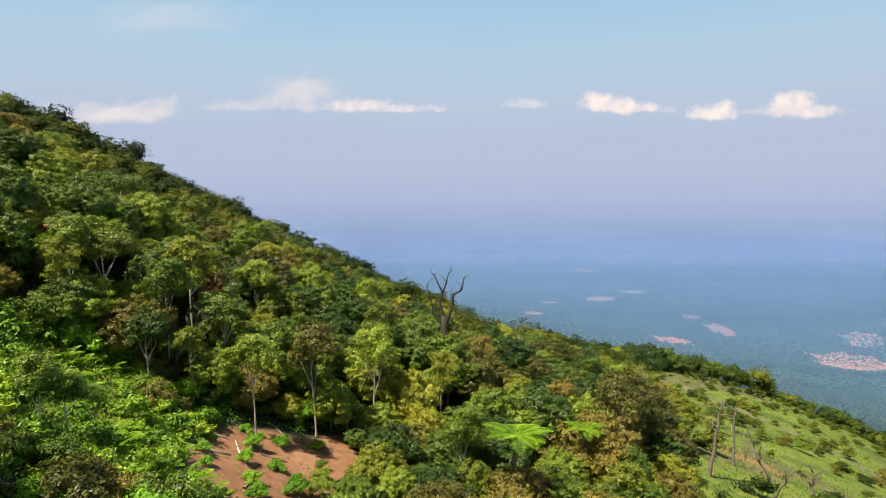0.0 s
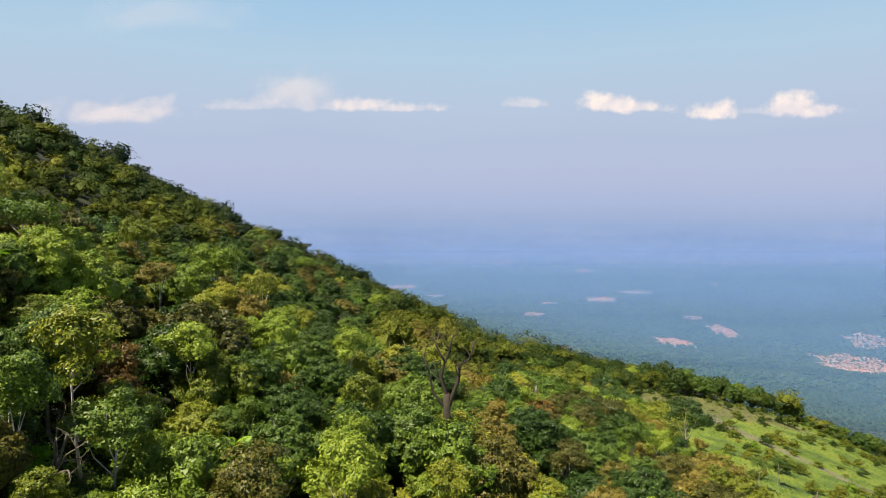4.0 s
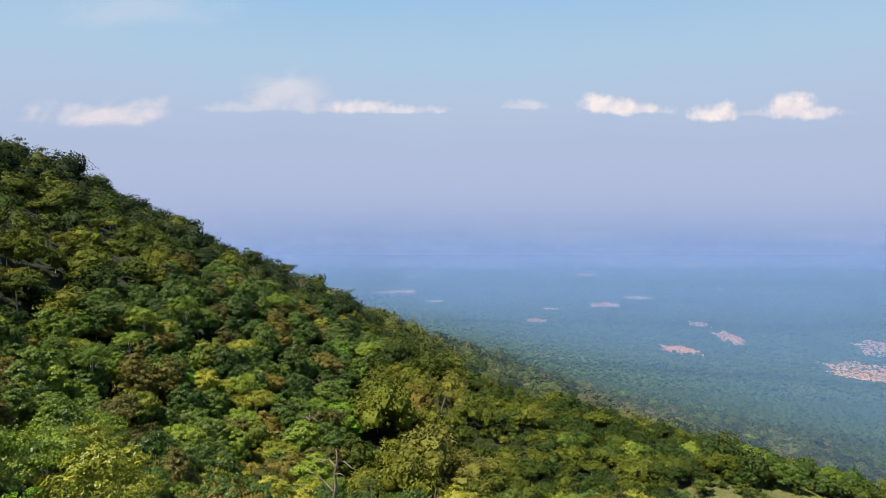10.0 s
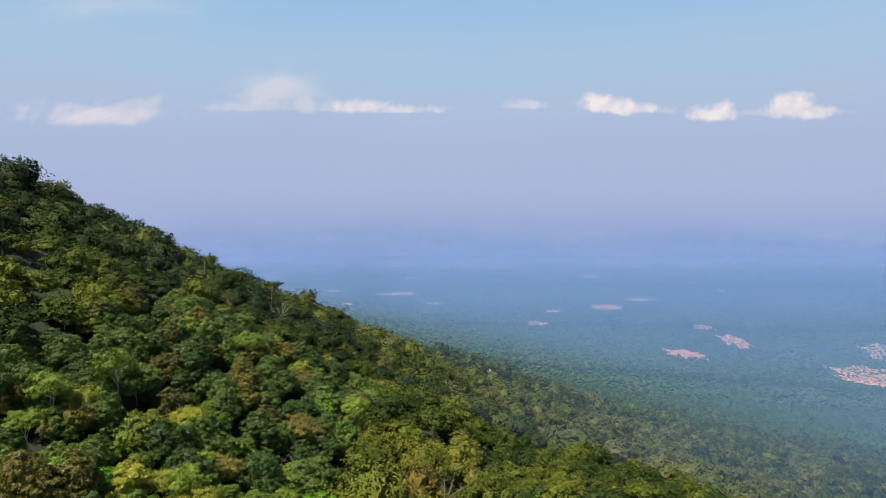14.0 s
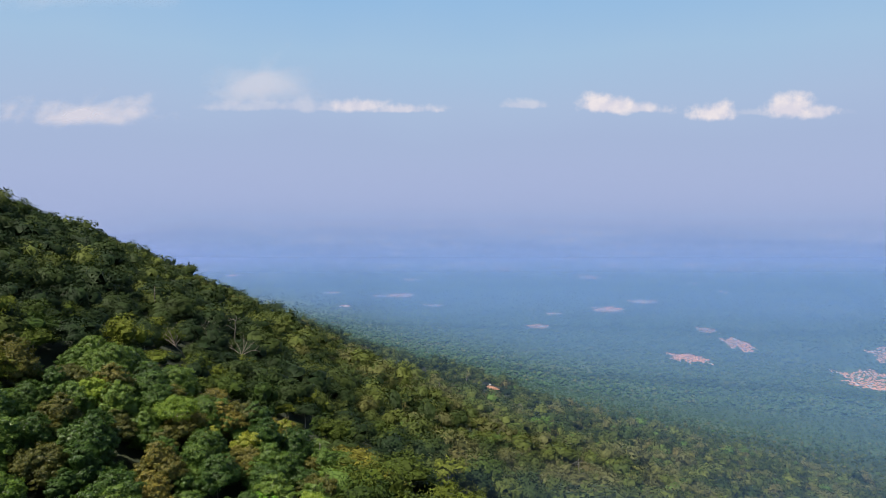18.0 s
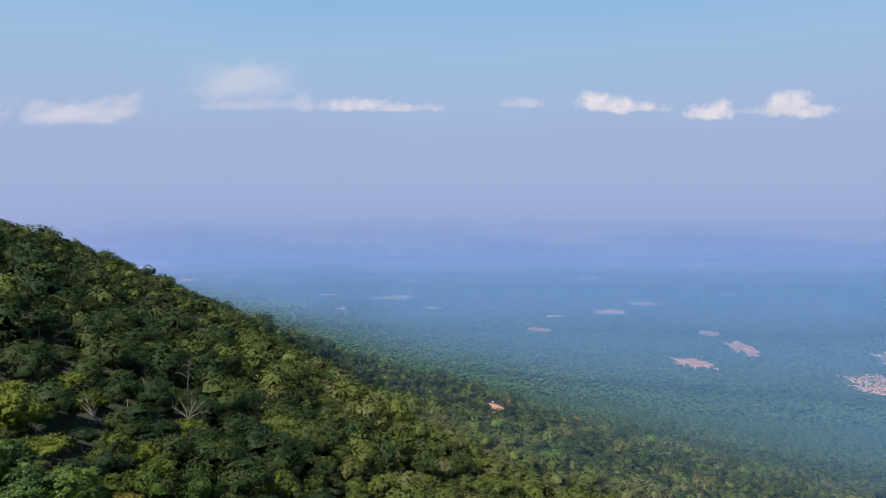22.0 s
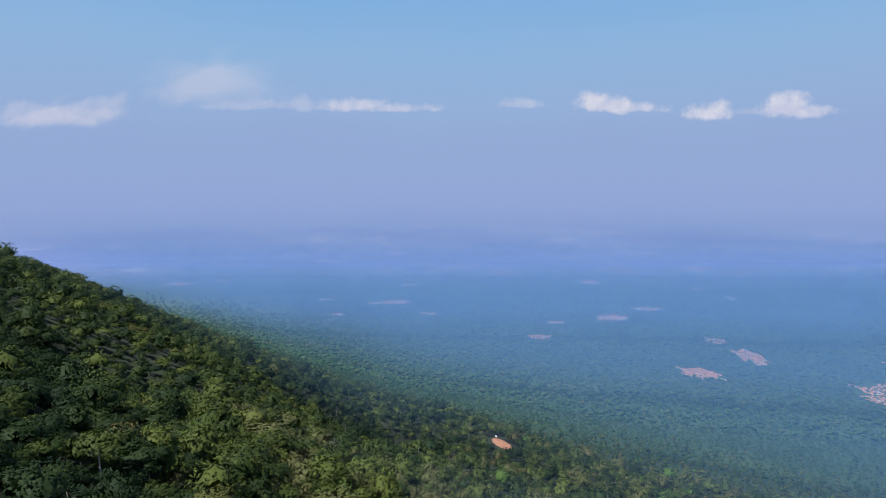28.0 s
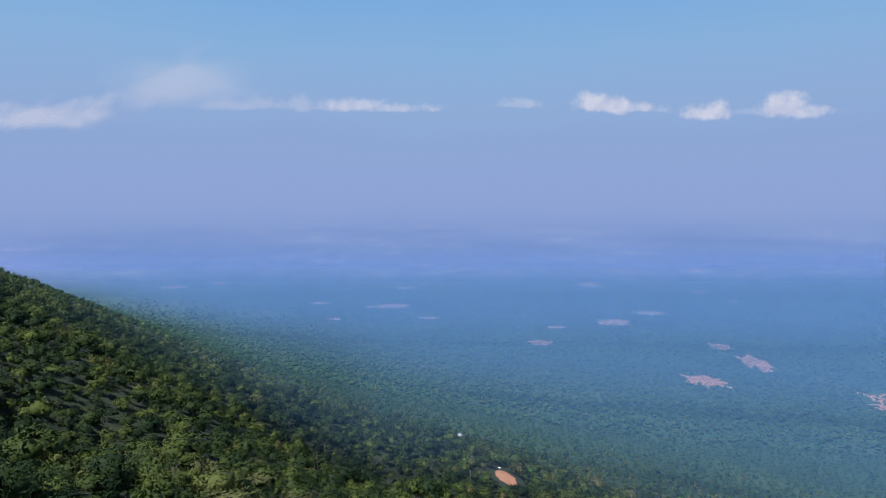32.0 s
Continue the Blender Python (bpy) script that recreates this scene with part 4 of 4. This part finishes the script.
# ---------------------------------------------------------------- tree ferns, ferns and palms
def frond(length, droop, pairs, leaf, rng, rise=0.35):
    """One feathery frond along +x: a thin rib with leaflets on both sides."""
    pts = []
    for i in range(8):
        f = i / 7
        pts.append((length * f * (1 - 0.12 * f), 0, length * (rise * f - droop * f * f)))
    rib = tube(pts, [0.035 * (1 - 0.8 * i / 7) for i in range(8)], 4, False)
    pos, tri, k = [], [], 0
    P = np.array(pts)
    for j in range(pairs):
        f = 0.12 + 0.86 * j / (pairs - 1)
        q = np.array([np.interp(f, np.linspace(0, 1, 8), P[:, a]) for a in range(3)])
        L = leaf * math.sin(math.pi * (0.12 + 0.86 * f)) ** 0.7 * rng.uniform(0.9, 1.1)
        w = length / pairs * 0.42
        for s in (-1, 1):
            tip = q + (L * 0.35, s * L, -0.18 * L)
            mid = (q + tip) / 2 + (0, 0, 0.04)
            pos += [q, mid + (w, 0, -0.01), tip, mid - (w, 0, 0.01)]
            tri += [(k, k + 1, k + 2), (k, k + 2, k + 3)]
            k += 4
    return joined([rib, (np.array(pos), np.array(tri))])


def rosette(name, parent, z, n, length, droop, pairs, leaf, mat, rng, rise=0.35, dx=0.0, dy=0.0):
    me = [mesh_from(name, *frond(length * f, droop, pairs, leaf, rng, rise), mat) for f in (1.0, 0.85)]
    for i in range(n):
        part(name, me[i % 2], parent, "", pose(dx, dy, z, 0, rng.uniform(-14, 10), 360 * i / n + rng.uniform(-9, 9)))


FERN_LEAF = foliage("fern_fronds", (0.08, 0.19, 0.012), (0.17, 0.33, 0.02), (0.28, 0.45, 0.03), through=0.35)
PALM_LEAF = foliage("palm_fronds", (0.04, 0.07, 0.02), (0.08, 0.12, 0.03), (0.13, 0.18, 0.05))


def tree_fern(h, seed, crown_=2.1):
    rng = np.random.default_rng(seed)
    e = new("tree_fern")
    part("trunk", mesh_from("trunk", *tube([(0, 0, -0.4), (0.1, 0.05, h * 0.4), (0.35, 0.1, h * 0.8), (0.5, 0.15, h)], [0.16, 0.12, 0.11, 0.10], 7), BARK, smooth=True), e)
    rosette("frond", e, h, 13, crown_, 0.42, 16, crown_ * 0.24, FERN_LEAF, rng, 0.42, 0.5, 0.15)
    return tagged(e, "tree fern with a slender trunk and bright feathery fronds", "tree fern", "tree ferns")


def palm(h, seed):
    rng = np.random.default_rng(seed)
    e = new("palm_tree")
    part("trunk", mesh_from("trunk", *tube([(0, 0, -0.4), (0.15, 0.1, h * 0.5), (0.1, 0.3, h)], [0.2, 0.15, 0.13], 7), PALE_BARK, smooth=True), e)
    rosette("frond", e, h, 12, 3.0, 0.75, 14, 0.55, PALM_LEAF, rng, 0.5, 0.1, 0.3)
    return tagged(e, "palm with drooping grey-green fronds among the forest trees", "palm tree", "palms")


def fern_clump(seed):
    rng = np.random.default_rng(seed)
    e = new("fern_clump")
    rosette("frond", e, 0.15, 9, 1.6, 0.55, 11, 0.40, FERN_LEAF, rng, 0.75)
    return tagged(e, "bright green fern clump on the cleared slope", "fern", "ferns on the slope")


def place_ferns():
    rng = np.random.default_rng(5)
    tf = tree_fern(6.5, 1)
    place(tf, -14.4, 63.0, 1.0, 200)
    for x, y, s in [(5.0, 45.5, 1.45), (12.5, 56.0, 1.1), (-30.5, 34.0, 0.55), (4.0, 57.0, 0.75), (-9.0, 57.0, 0.55), (21.0, 70.0, 1.0), (-37.0, 72.0, 1.0), (-52.0, 190.0, 1.1)]:
        place(tf, x, y, s, rng.uniform(0, 360))
    pl = palm(7.5, 2)
    for x, y, s in [(-60.0, 209.0, 1.1), (-74.0, 221.0, 1.0), (-52.0, 207.0, 1.0), (-84.0, 205.0, 0.9), (-40.0, 236.0, 1.0), (-33.0, 232.0, 0.9), (-70.0, 160.0, 0.8),
                    (-58.0, 250.0, 1.0), (-20.0, 120.0, 0.8), (-95.0, 300.0, 1.1), (-35.0, 330.0, 1.1)]:
        place(pl, x, y, s, rng.uniform(0, 360))
    fc = fern_clump(3)
    n = 0
    while n < 70:
        x, y = rng.uniform(-40, -3), rng.uniform(22, 52)
        if x < -0.72 * y - 6 or in_ell(x, y, (-13, 45, 4, 8)) or math.hypot(x, y) < 25:
            continue
        place(fc, x, y, rng.uniform(0.7, 1.3), rng.uniform(0, 360), 0.05)
        n += 1


place_ferns()


# ---------------------------------------------------------------- dead wood
def branching(rng, start, way, length, r, depth, out, bend=0.35):
    """A crooked branch that forks; adds (level, tube) to out."""
    pts, p, d = [start], Vector(start), Vector(way).normalized()
    n = 5
    for i in range(n):
        d = (d + Vector(rng.normal(size=3)) * bend * 0.5 + Vector((0, 0, 0.06))).normalized()
        p = p + d * length / n
        pts.append(p.copy())
    out.append((depth, tube(pts, [r * (1 - 0.72 * i / n) for i in range(n + 1)], 6)))
    if depth < 3:
        for i in range(3 if depth else 5):
            k = int(rng.integers(2, n + 1))
            side = Vector(rng.normal(size=3))
            side.z = abs(side.z) * 0.5
            w = (d + side.normalized() * 1.2).normalized()
            branching(rng, pts[k], w, length * rng.uniform(0.32, 0.5), r * (1 - 0.7 * k / n) * 0.75, depth + 1 + (depth == 0 and length > 8 and i % 2), out, bend)


def dead_tree(h, r, seed, mat, label, bend=0.3, lean=(0.05, 0, 1)):
    rng = np.random.default_rng(seed)
    out = []
    branching(rng, (0, 0, -0.5), lean, h, r, 0, out, bend)
    e = new("dead_tree")
    part("trunk", mesh_from("trunk", *out[0][1], mat, smooth=True), e)
    limbs = []
    for depth, tb in out[1:]:
        if depth == 1 or not limbs:
            limbs.append([])
        limbs[-1].append(tb)
    for l in limbs:
        part("branch", mesh_from("branch", *joined(l), mat, smooth=True), e)
    return tagged(e, label, "dead tree", "dead trees")


GREY = "bare dead tree with broken grey branches on the slope"
D1 = new("dead_tree")
part("trunk", mesh_from("trunk", *tube([(0, 0, -0.5), (0.1, 0.05, 2), (0.5, 0, 4.2), (0.55, 0.1, 6), (0.9, 0.1, 7.6), (0.8, 0.1, 8.8), (1.15, 0, 10.2), (1.0, 0, 11.2)], [0.30, 0.23, 0.21, 0.18, 0.16, 0.15, 0.12, 0.04], 8), DEAD, smooth=True), D1)
for line, r0 in [([(0.9, 0, 9.6), (0.2, 0.1, 10.2), (-0.6, 0, 9.9), (-1.4, 0, 10.3)], 0.11), ([(1.0, 0, 10.0), (1.8, 0, 10.1), (2.6, 0.2, 9.4), (3.3, 0.2, 9.2)], 0.12), ([(0.8, 0, 8.8), (1.5, -0.2, 9.0), (2.2, -0.3, 8.7)], 0.08),
                 ([(0.6, 0, 7.2), (-0.2, 0.2, 7.8), (-1.1, 0.2, 8.6), (-2.0, 0.3, 8.8)], 0.10), ([(0.3, 0, 4.2), (0.9, 0.1, 4.5), (1.3, 0.1, 4.3)], 0.12), ([(0.2, 0, 3.4), (-0.3, 0, 3.9)], 0.1)]:
    part("branch", mesh_from("branch", *tube(line, [r0 * (1 - 0.7 * i / (len(line) - 1)) for i in range(len(line))], 6), DEAD, smooth=True), D1)
tagged(D1, "tall bare dead trunk with broken stubs on the grass slope", "dead tree", "dead trees")
D2 = dead_tree(8.0, 0.22, 15, DEAD, "bare forked dead tree with pale twisted branches", 0.45, (-0.1, 0, 1))
D3 = dead_tree(6.0, 0.28, 19, DEAD, GREY, 0.35, (0.1, 0, 1))
SNAG = new("dead_tree")
part("trunk", mesh_from("trunk", *tube([(0, 0, -0.5), (-0.1, 0.1, 4), (-0.15, 0, 8), (-0.2, 0, 10.7)], [0.55, 0.45, 0.38, 0.28], 8), DARK_DEAD, smooth=True), SNAG)
for line, r0 in [([(-0.3, 0, 9.4), (-1.4, 0, 10.8), (-1.8, 0.2, 12.8), (-2.3, 0.1, 14.4)], 0.2), ([(-0.2, 0, 10.5), (-0.7, 0.1, 12.3), (-0.35, 0, 13.6), (-1.0, 0, 14.8), (-1.35, 0, 15.9)], 0.26),
                 ([(-0.35, 0, 13.5), (0.1, 0.1, 14.7), (0.2, 0, 15.3), (0.45, 0, 16.2)], 0.18), ([(0.0, 0, 9.6), (0.8, 0, 11.8), (0.95, 0.2, 13.2), (1.9, 0.1, 13.8), (2.25, 0, 15.4)], 0.3),
                 ([(0.85, 0, 12.2), (0.6, -0.3, 13.2), (0.9, -0.4, 14.3)], 0.1), ([(-0.6, 0, 12.2), (-1.2, 0.4, 12.9), (-1.3, 0.6, 13.7)], 0.09)]:
    part("branch", mesh_from("branch", *tube(line, [r0 * (0.72 - 0.5 * i / (len(line) - 1)) for i in range(len(line))], 7), DARK_DEAD, smooth=True), SNAG)
twig = np.random.default_rng(4)
for bx, bz in [(-1.8, 12.8), (-2.2, 14.2), (-0.4, 13.6), (-1.3, 15.6), (0.4, 15.9), (0.9, 13.0), (2.1, 14.8), (1.8, 13.8), (-0.9, 12.0), (0.7, 11.6), (0.2, 14.8), (-1.5, 11.2)]:
    line = [Vector((bx, 0, bz))]
    for i in range(3):
        line.append(line[-1] + Vector((twig.normal() * 0.4, twig.normal() * 0.3, twig.uniform(0.1, 0.5))))
    part("twig", mesh_from("twig", *tube(line, [0.07, 0.05, 0.035, 0.015], 5), DARK_DEAD, smooth=True), SNAG)
tagged(SNAG, "dark dead snag rising over the forest edge", "dead tree", "dead trees")
SNAG.matrix_basis = pose(0.3, 75.0, float(height(0.3, 75.0)))
for src, x, y, s, rot in [(D1, 32.5, 74.0, 1.0, 0), (D1, 42.0, 88.0, 0.8, 70), (D2, 42.5, 78.0, 1.05, 10), (D2, 40.0, 73.5, 0.75, 120), (D3, 52.7, 86.0, 0.95, 0), (D3, 49.0, 99.0, 0.6, 200),
                          (D2, -23.5, 53.0, 0.9, 230), (D2, 25.0, 119.0, 1.0, 80), (D3, 14.0, 110.0, 1.5, 30), (D2, -48.0, 133.0, 1.3, 150), (D2, -62.0, 262.0, 1.5, 10),
                          (D2, -38.0, 262.0, 1.4, 95), (D1, -30.0, 240.0, 0.9, 33), (D2, -60.0, 330.0, 1.6, 60), (D1, -18.0, 300.0, 0.9, 12), (D1, 30.0, 420.0, 1.0, 300),
                          (D2, -90.0, 560.0, 1.6, 140), (D2, -60.0, 520.0, 1.6, 40), (D1, -75.0, 640.0, 1.1, 77), (D1, -40.0, 700.0, 1.2, 15), (D2, -120.0, 600.0, 1.7, 222)]:
    place(src, x, y, s, rot)
# bare grey trees scattered through the wood, most of them low on the flank
bare = np.random.default_rng(77)
for i in range(74):
    y = bare.uniform(130, 470) if i < 24 else bare.uniform(470, 840)
    x = bare.uniform(-0.34 * (y - 60), 10) if i < 24 else bare.uniform(-60, 110) - 0.10 * (y - 470)
    place((D2, D3, D2, D1)[i % 4], x, y, bare.uniform(1.1, 1.7), bare.uniform(0, 360))


def logs():
    """Felled stems and sticks on the bare red soil."""
    rng = np.random.default_rng(8)
    for i in range(14):
        x, y = -13 + rng.uniform(-6, 7), 45 + rng.uniform(-9, 9)
        L, a = rng.uniform(1.2, 3.6), rng.uniform(0, 3.14)
        pts = []
        for f in (-0.5, -0.2, 0.15, 0.5):
            px, py = x + L * f * math.cos(a), y + L * f * math.sin(a)
            pts.append((px, py, float(height(px, py)) + 0.09 + 0.03 * rng.normal()))
        c = Vector(pts[1])
        v, t = tube([Vector(q) - c for q in pts], [0.10, 0.09, 0.08, 0.05], 7)
        ob = new("log", mesh_from("log", v, t, PALE_BARK if i % 3 else DEAD, smooth=True))
        ob.location = c
        tagged(ob, "pale felled stem lying on the bare red soil", "log", "felled stems")


logs()


# ---------------------------------------------------------------- undergrowth on the near slope
def undergrowth():
    rng = np.random.default_rng(12)
    n = 190000
    x, y = rng.uniform(-62, 40, n), rng.uniform(18, 84, n)
    keep = (np.abs(x) < 0.8 * y + 8) & (x < 0.42 * y)
    for q in SOIL[:2]:
        keep &= ~in_ell(x, y, q) | (rng.uniform(size=n) < 0.05)
    x, y = x[keep], y[keep]
    pos = np.stack([x, y, height(x, y) + rng.uniform(0.02, 0.5, len(x)) + 0.45 * np.abs(np.sin(x / 1.7 + np.sin(y / 2.3)) * np.sin(y / 1.9 + np.sin(x / 2.9)))], 1)
    v, t = leaves(pos, rng.normal(size=pos.shape) * 0.5 + [0, -0.3, 0.6], 0.24, 0.15, rng, True)
    u = np.repeat(np.clip(0.5 + 0.5 * np.sin(x / 5.3 + 2 * np.sin(y / 7)) * rng.uniform(0.2, 1, len(x)), 0, 1), 3)
    mat = woods_material("undergrowth_leaves", [(0.0, (0.0255, 0.068, 0.0102)), (0.4, (0.068, 0.153, 0.0127)), (0.75, (0.128, 0.255, 0.017)), (0.93, (0.212, 0.255, 0.0255)), (1.0, (0.145, 0.102, 0.0425))])
    tagged(new("undergrowth", mesh_from("undergrowth", v, t, mat, u)), "low leafy green undergrowth on the forest floor", "undergrowth", kind="stuff")


undergrowth()


# ---------------------------------------------------------------- grass on the spur
def grass():
    rng = np.random.default_rng(9)
    pts = []
    while len(pts) < 60000:
        x, y = rng.uniform(20, 190), rng.uniform(46, 258)
        if any(in_ell(x, y, q) for q in GRASS[:4]) and (y > 120 or x > 0.34 * y):
            pts.append((x, y))
    P = np.array(pts)
    z = height(P[:, 0], P[:, 1])
    n = len(P)
    base = np.stack([P[:, 0], P[:, 1], z], 1)
    a = rng.uniform(0, 6.283, n)
    d = np.stack([np.cos(a), np.sin(a), np.zeros(n)], 1) * rng.uniform(0.04, 0.12, (n, 1))
    up = np.stack([rng.normal(0, 0.15, n), rng.normal(0, 0.15, n), rng.uniform(0.08, 0.26, n)], 1)
    v = np.stack([base - d, base + d, base + up + d * 0.7, base + up * 0.9 - d * 0.5], 1).reshape(-1, 3)
    i = np.arange(n)[:, None] * 4
    t = np.concatenate([i + [0, 1, 2], i + [0, 2, 3]], 1).reshape(-1, 3)
    u = np.repeat(rng.uniform(0, 1, n), 4)
    mat = woods_material("grass_blades", [(0.0, (0.05, 0.1, 0.01)), (0.45, (0.12, 0.19, 0.015)), (0.8, (0.2, 0.26, 0.02)), (1.0, (0.24, 0.2, 0.06))])
    tagged(new("grass", mesh_from("grass", v, t, mat, u)), "sunlit green grass tufts on the open spur", "grass", kind="stuff")


grass()

# ---------------------------------------------------------------- villages on the plain
ROOF = rough_material("clay_roof_tiles", [(0.3, (0.36, 0.145, 0.07)), (0.5, (0.52, 0.235, 0.135)), (0.7, (0.62, 0.35, 0.24))], 0.25, 2.0)
PALE_ROOF = rough_material("pale_sheet_roof", [(0.3, (0.34, 0.33, 0.32)), (0.7, (0.52, 0.51, 0.49))], 0.3, 2.0, 0.5)
WALL = rough_material("plaster_wall", [(0.3, (0.55, 0.50, 0.43)), (0.7, (0.78, 0.74, 0.68))], 0.3, 2.0)


def house_shape(w, l, h, rise):
    """Walls and a gabled roof with eaves, as two meshes."""
    a, b = w / 2, l / 2
    wv = np.array([(-a, -b, 0), (a, -b, 0), (a, b, 0), (-a, b, 0), (-a, -b, h), (a, -b, h), (a, b, h), (-a, b, h), (0, -b, h + rise), (0, b, h + rise)])
    wt = np.array([(0, 1, 5), (0, 5, 4), (1, 2, 6), (1, 6, 5), (2, 3, 7), (2, 7, 6), (3, 0, 4), (3, 4, 7), (4, 5, 8), (6, 7, 9)])
    o, e, k = 0.7, 0.18, rise * (a + 0.7) / a
    top = h + rise + 0.12
    rv, rt = [], []
    for s in (-1, 1):
        n = len(rv)
        rv += [(0, -b - o, top), (0, b + o, top), (s * (a + o), b + o, top - k), (s * (a + o), -b - o, top - k),
               (0, -b - o, top - e), (0, b + o, top - e), (s * (a + o), b + o, top - k - e), (s * (a + o), -b - o, top - k - e)]
        rt += [(n, n + 1, n + 2), (n, n + 2, n + 3), (n + 4, n + 6, n + 5), (n + 4, n + 7, n + 6), (n + 2, n + 6, n + 7), (n + 2, n + 7, n + 3),
               (n, n + 3, n + 7), (n, n + 7, n + 4), (n + 1, n + 5, n + 6), (n + 1, n + 6, n + 2)]
    return (wv, wt), (np.array(rv), np.array(rt))


def village_places(x, y, w, d, n, seed):
    rng = np.random.default_rng(seed)
    got = []
    tries = 0
    while len(got) < n and tries < n * 40:
        tries += 1
        px, py = rng.uniform(-1, 1), rng.uniform(-1, 1)
        if px * px + py * py + 0.6 * math.sin(px * 6 + seed) * math.sin(py * 5 + seed) > 0.85:
            continue
        q = (x + px * w / 2, y + py * d / 2)
        if all((q[0] - a) ** 2 + (q[1] - b) ** 2 > 92 for a, b, _ in got):
            got.append((*q, 90 * int(rng.integers(2)) + rng.uniform(-14, 14)))
    return got


def make_house(w, l, roof, label):
    e = new("house")
    wm, rm = house_shape(w, l, 3.0, 1.9)
    part("wall", mesh_from("wall", *wm, WALL), e)
    part("roof", mesh_from("roof", *rm, roof), e)
    return tagged(e, label, "house", "village houses")


HOUSES = [make_house(7.5, 9.5, ROOF, "small plastered house with an orange tiled gable roof"), make_house(6.5, 11.5, ROOF, "long plastered house with an orange tiled gable roof"),
          make_house(7.0, 9.0, ROOF, "small plastered house with a weathered orange roof"), make_house(9.0, 14.0, PALE_ROOF, "plastered hall with a pale sheet-metal roof")]
def villages():
    rng = np.random.default_rng(17)
    k = 0
    for i, (x, y, w, d, n) in enumerate(NEAR_VILLAGES):
        for px, py, a in village_places(x, y, w, d, n, i):
            j = int(rng.choice(4, p=[0.42, 0.28, 0.24, 0.06]))
            place(HOUSES[j], px, py, rng.uniform(0.75, 1.05), a, 0.1)
    a0, b0 = house_shape(7.5, 10.0, 3.0, 1.9)
    rv, rt, wv, wt, pv, pt = [], [], [], [], [], []
    for i, (x, y, w, d, n) in enumerate(FAR_VILLAGES):
        for px, py, a in village_places(x, y, w, d, n, 30 + i):
            s = rng.uniform(0.7, 1.1)
            c, q = math.cos(radians(a)) * s, math.sin(radians(a)) * s
            rot = np.array([[c, q, 0], [-q, c, 0], [0, 0, s]])
            o = (px, py, float(height(px, py)))
            wv.append(a0[0] @ rot + o)
            wt.append(a0[1] + 10 * len(wt))
            pale = rng.uniform() < 0.06
            V, T = (pv, pt) if pale else (rv, rt)
            V.append(b0[0] @ rot + o)
            T.append(b0[1] + len(b0[0]) * len(T))
    e = new("far_villages", mesh_from("far_villages", np.concatenate(wv), np.concatenate(wt), WALL))
    tagged(e, "clusters of small houses far off on the hazy plain", "village", kind="stuff")
    part("tiled_roofs", mesh_from("tiled_roofs", np.concatenate(rv), np.concatenate(rt), ROOF), e, "orange tiled roofs")
    part("pale_roofs", mesh_from("pale_roofs", np.concatenate(pv), np.concatenate(pt), PALE_ROOF), e, "pale metal roofs")


villages()

# ---------------------------------------------------------------- huts by the bare patch on the lower slope
HUT = new("hut")
wm, rm = house_shape(3.4, 4.2, 2.4, 1.2)
part("wall", mesh_from("wall", *wm, WALL), HUT)
part("roof", mesh_from("roof", *rm, PALE_ROOF), HUT)
tagged(HUT, "small white hut among the trees of the lower slope", "hut", "huts")
place(HUT, 31.0, 1196.0, 1.5, 25, 0.2)
place(HUT, 57.0, 910.0, 0.4, 70, 0.2)
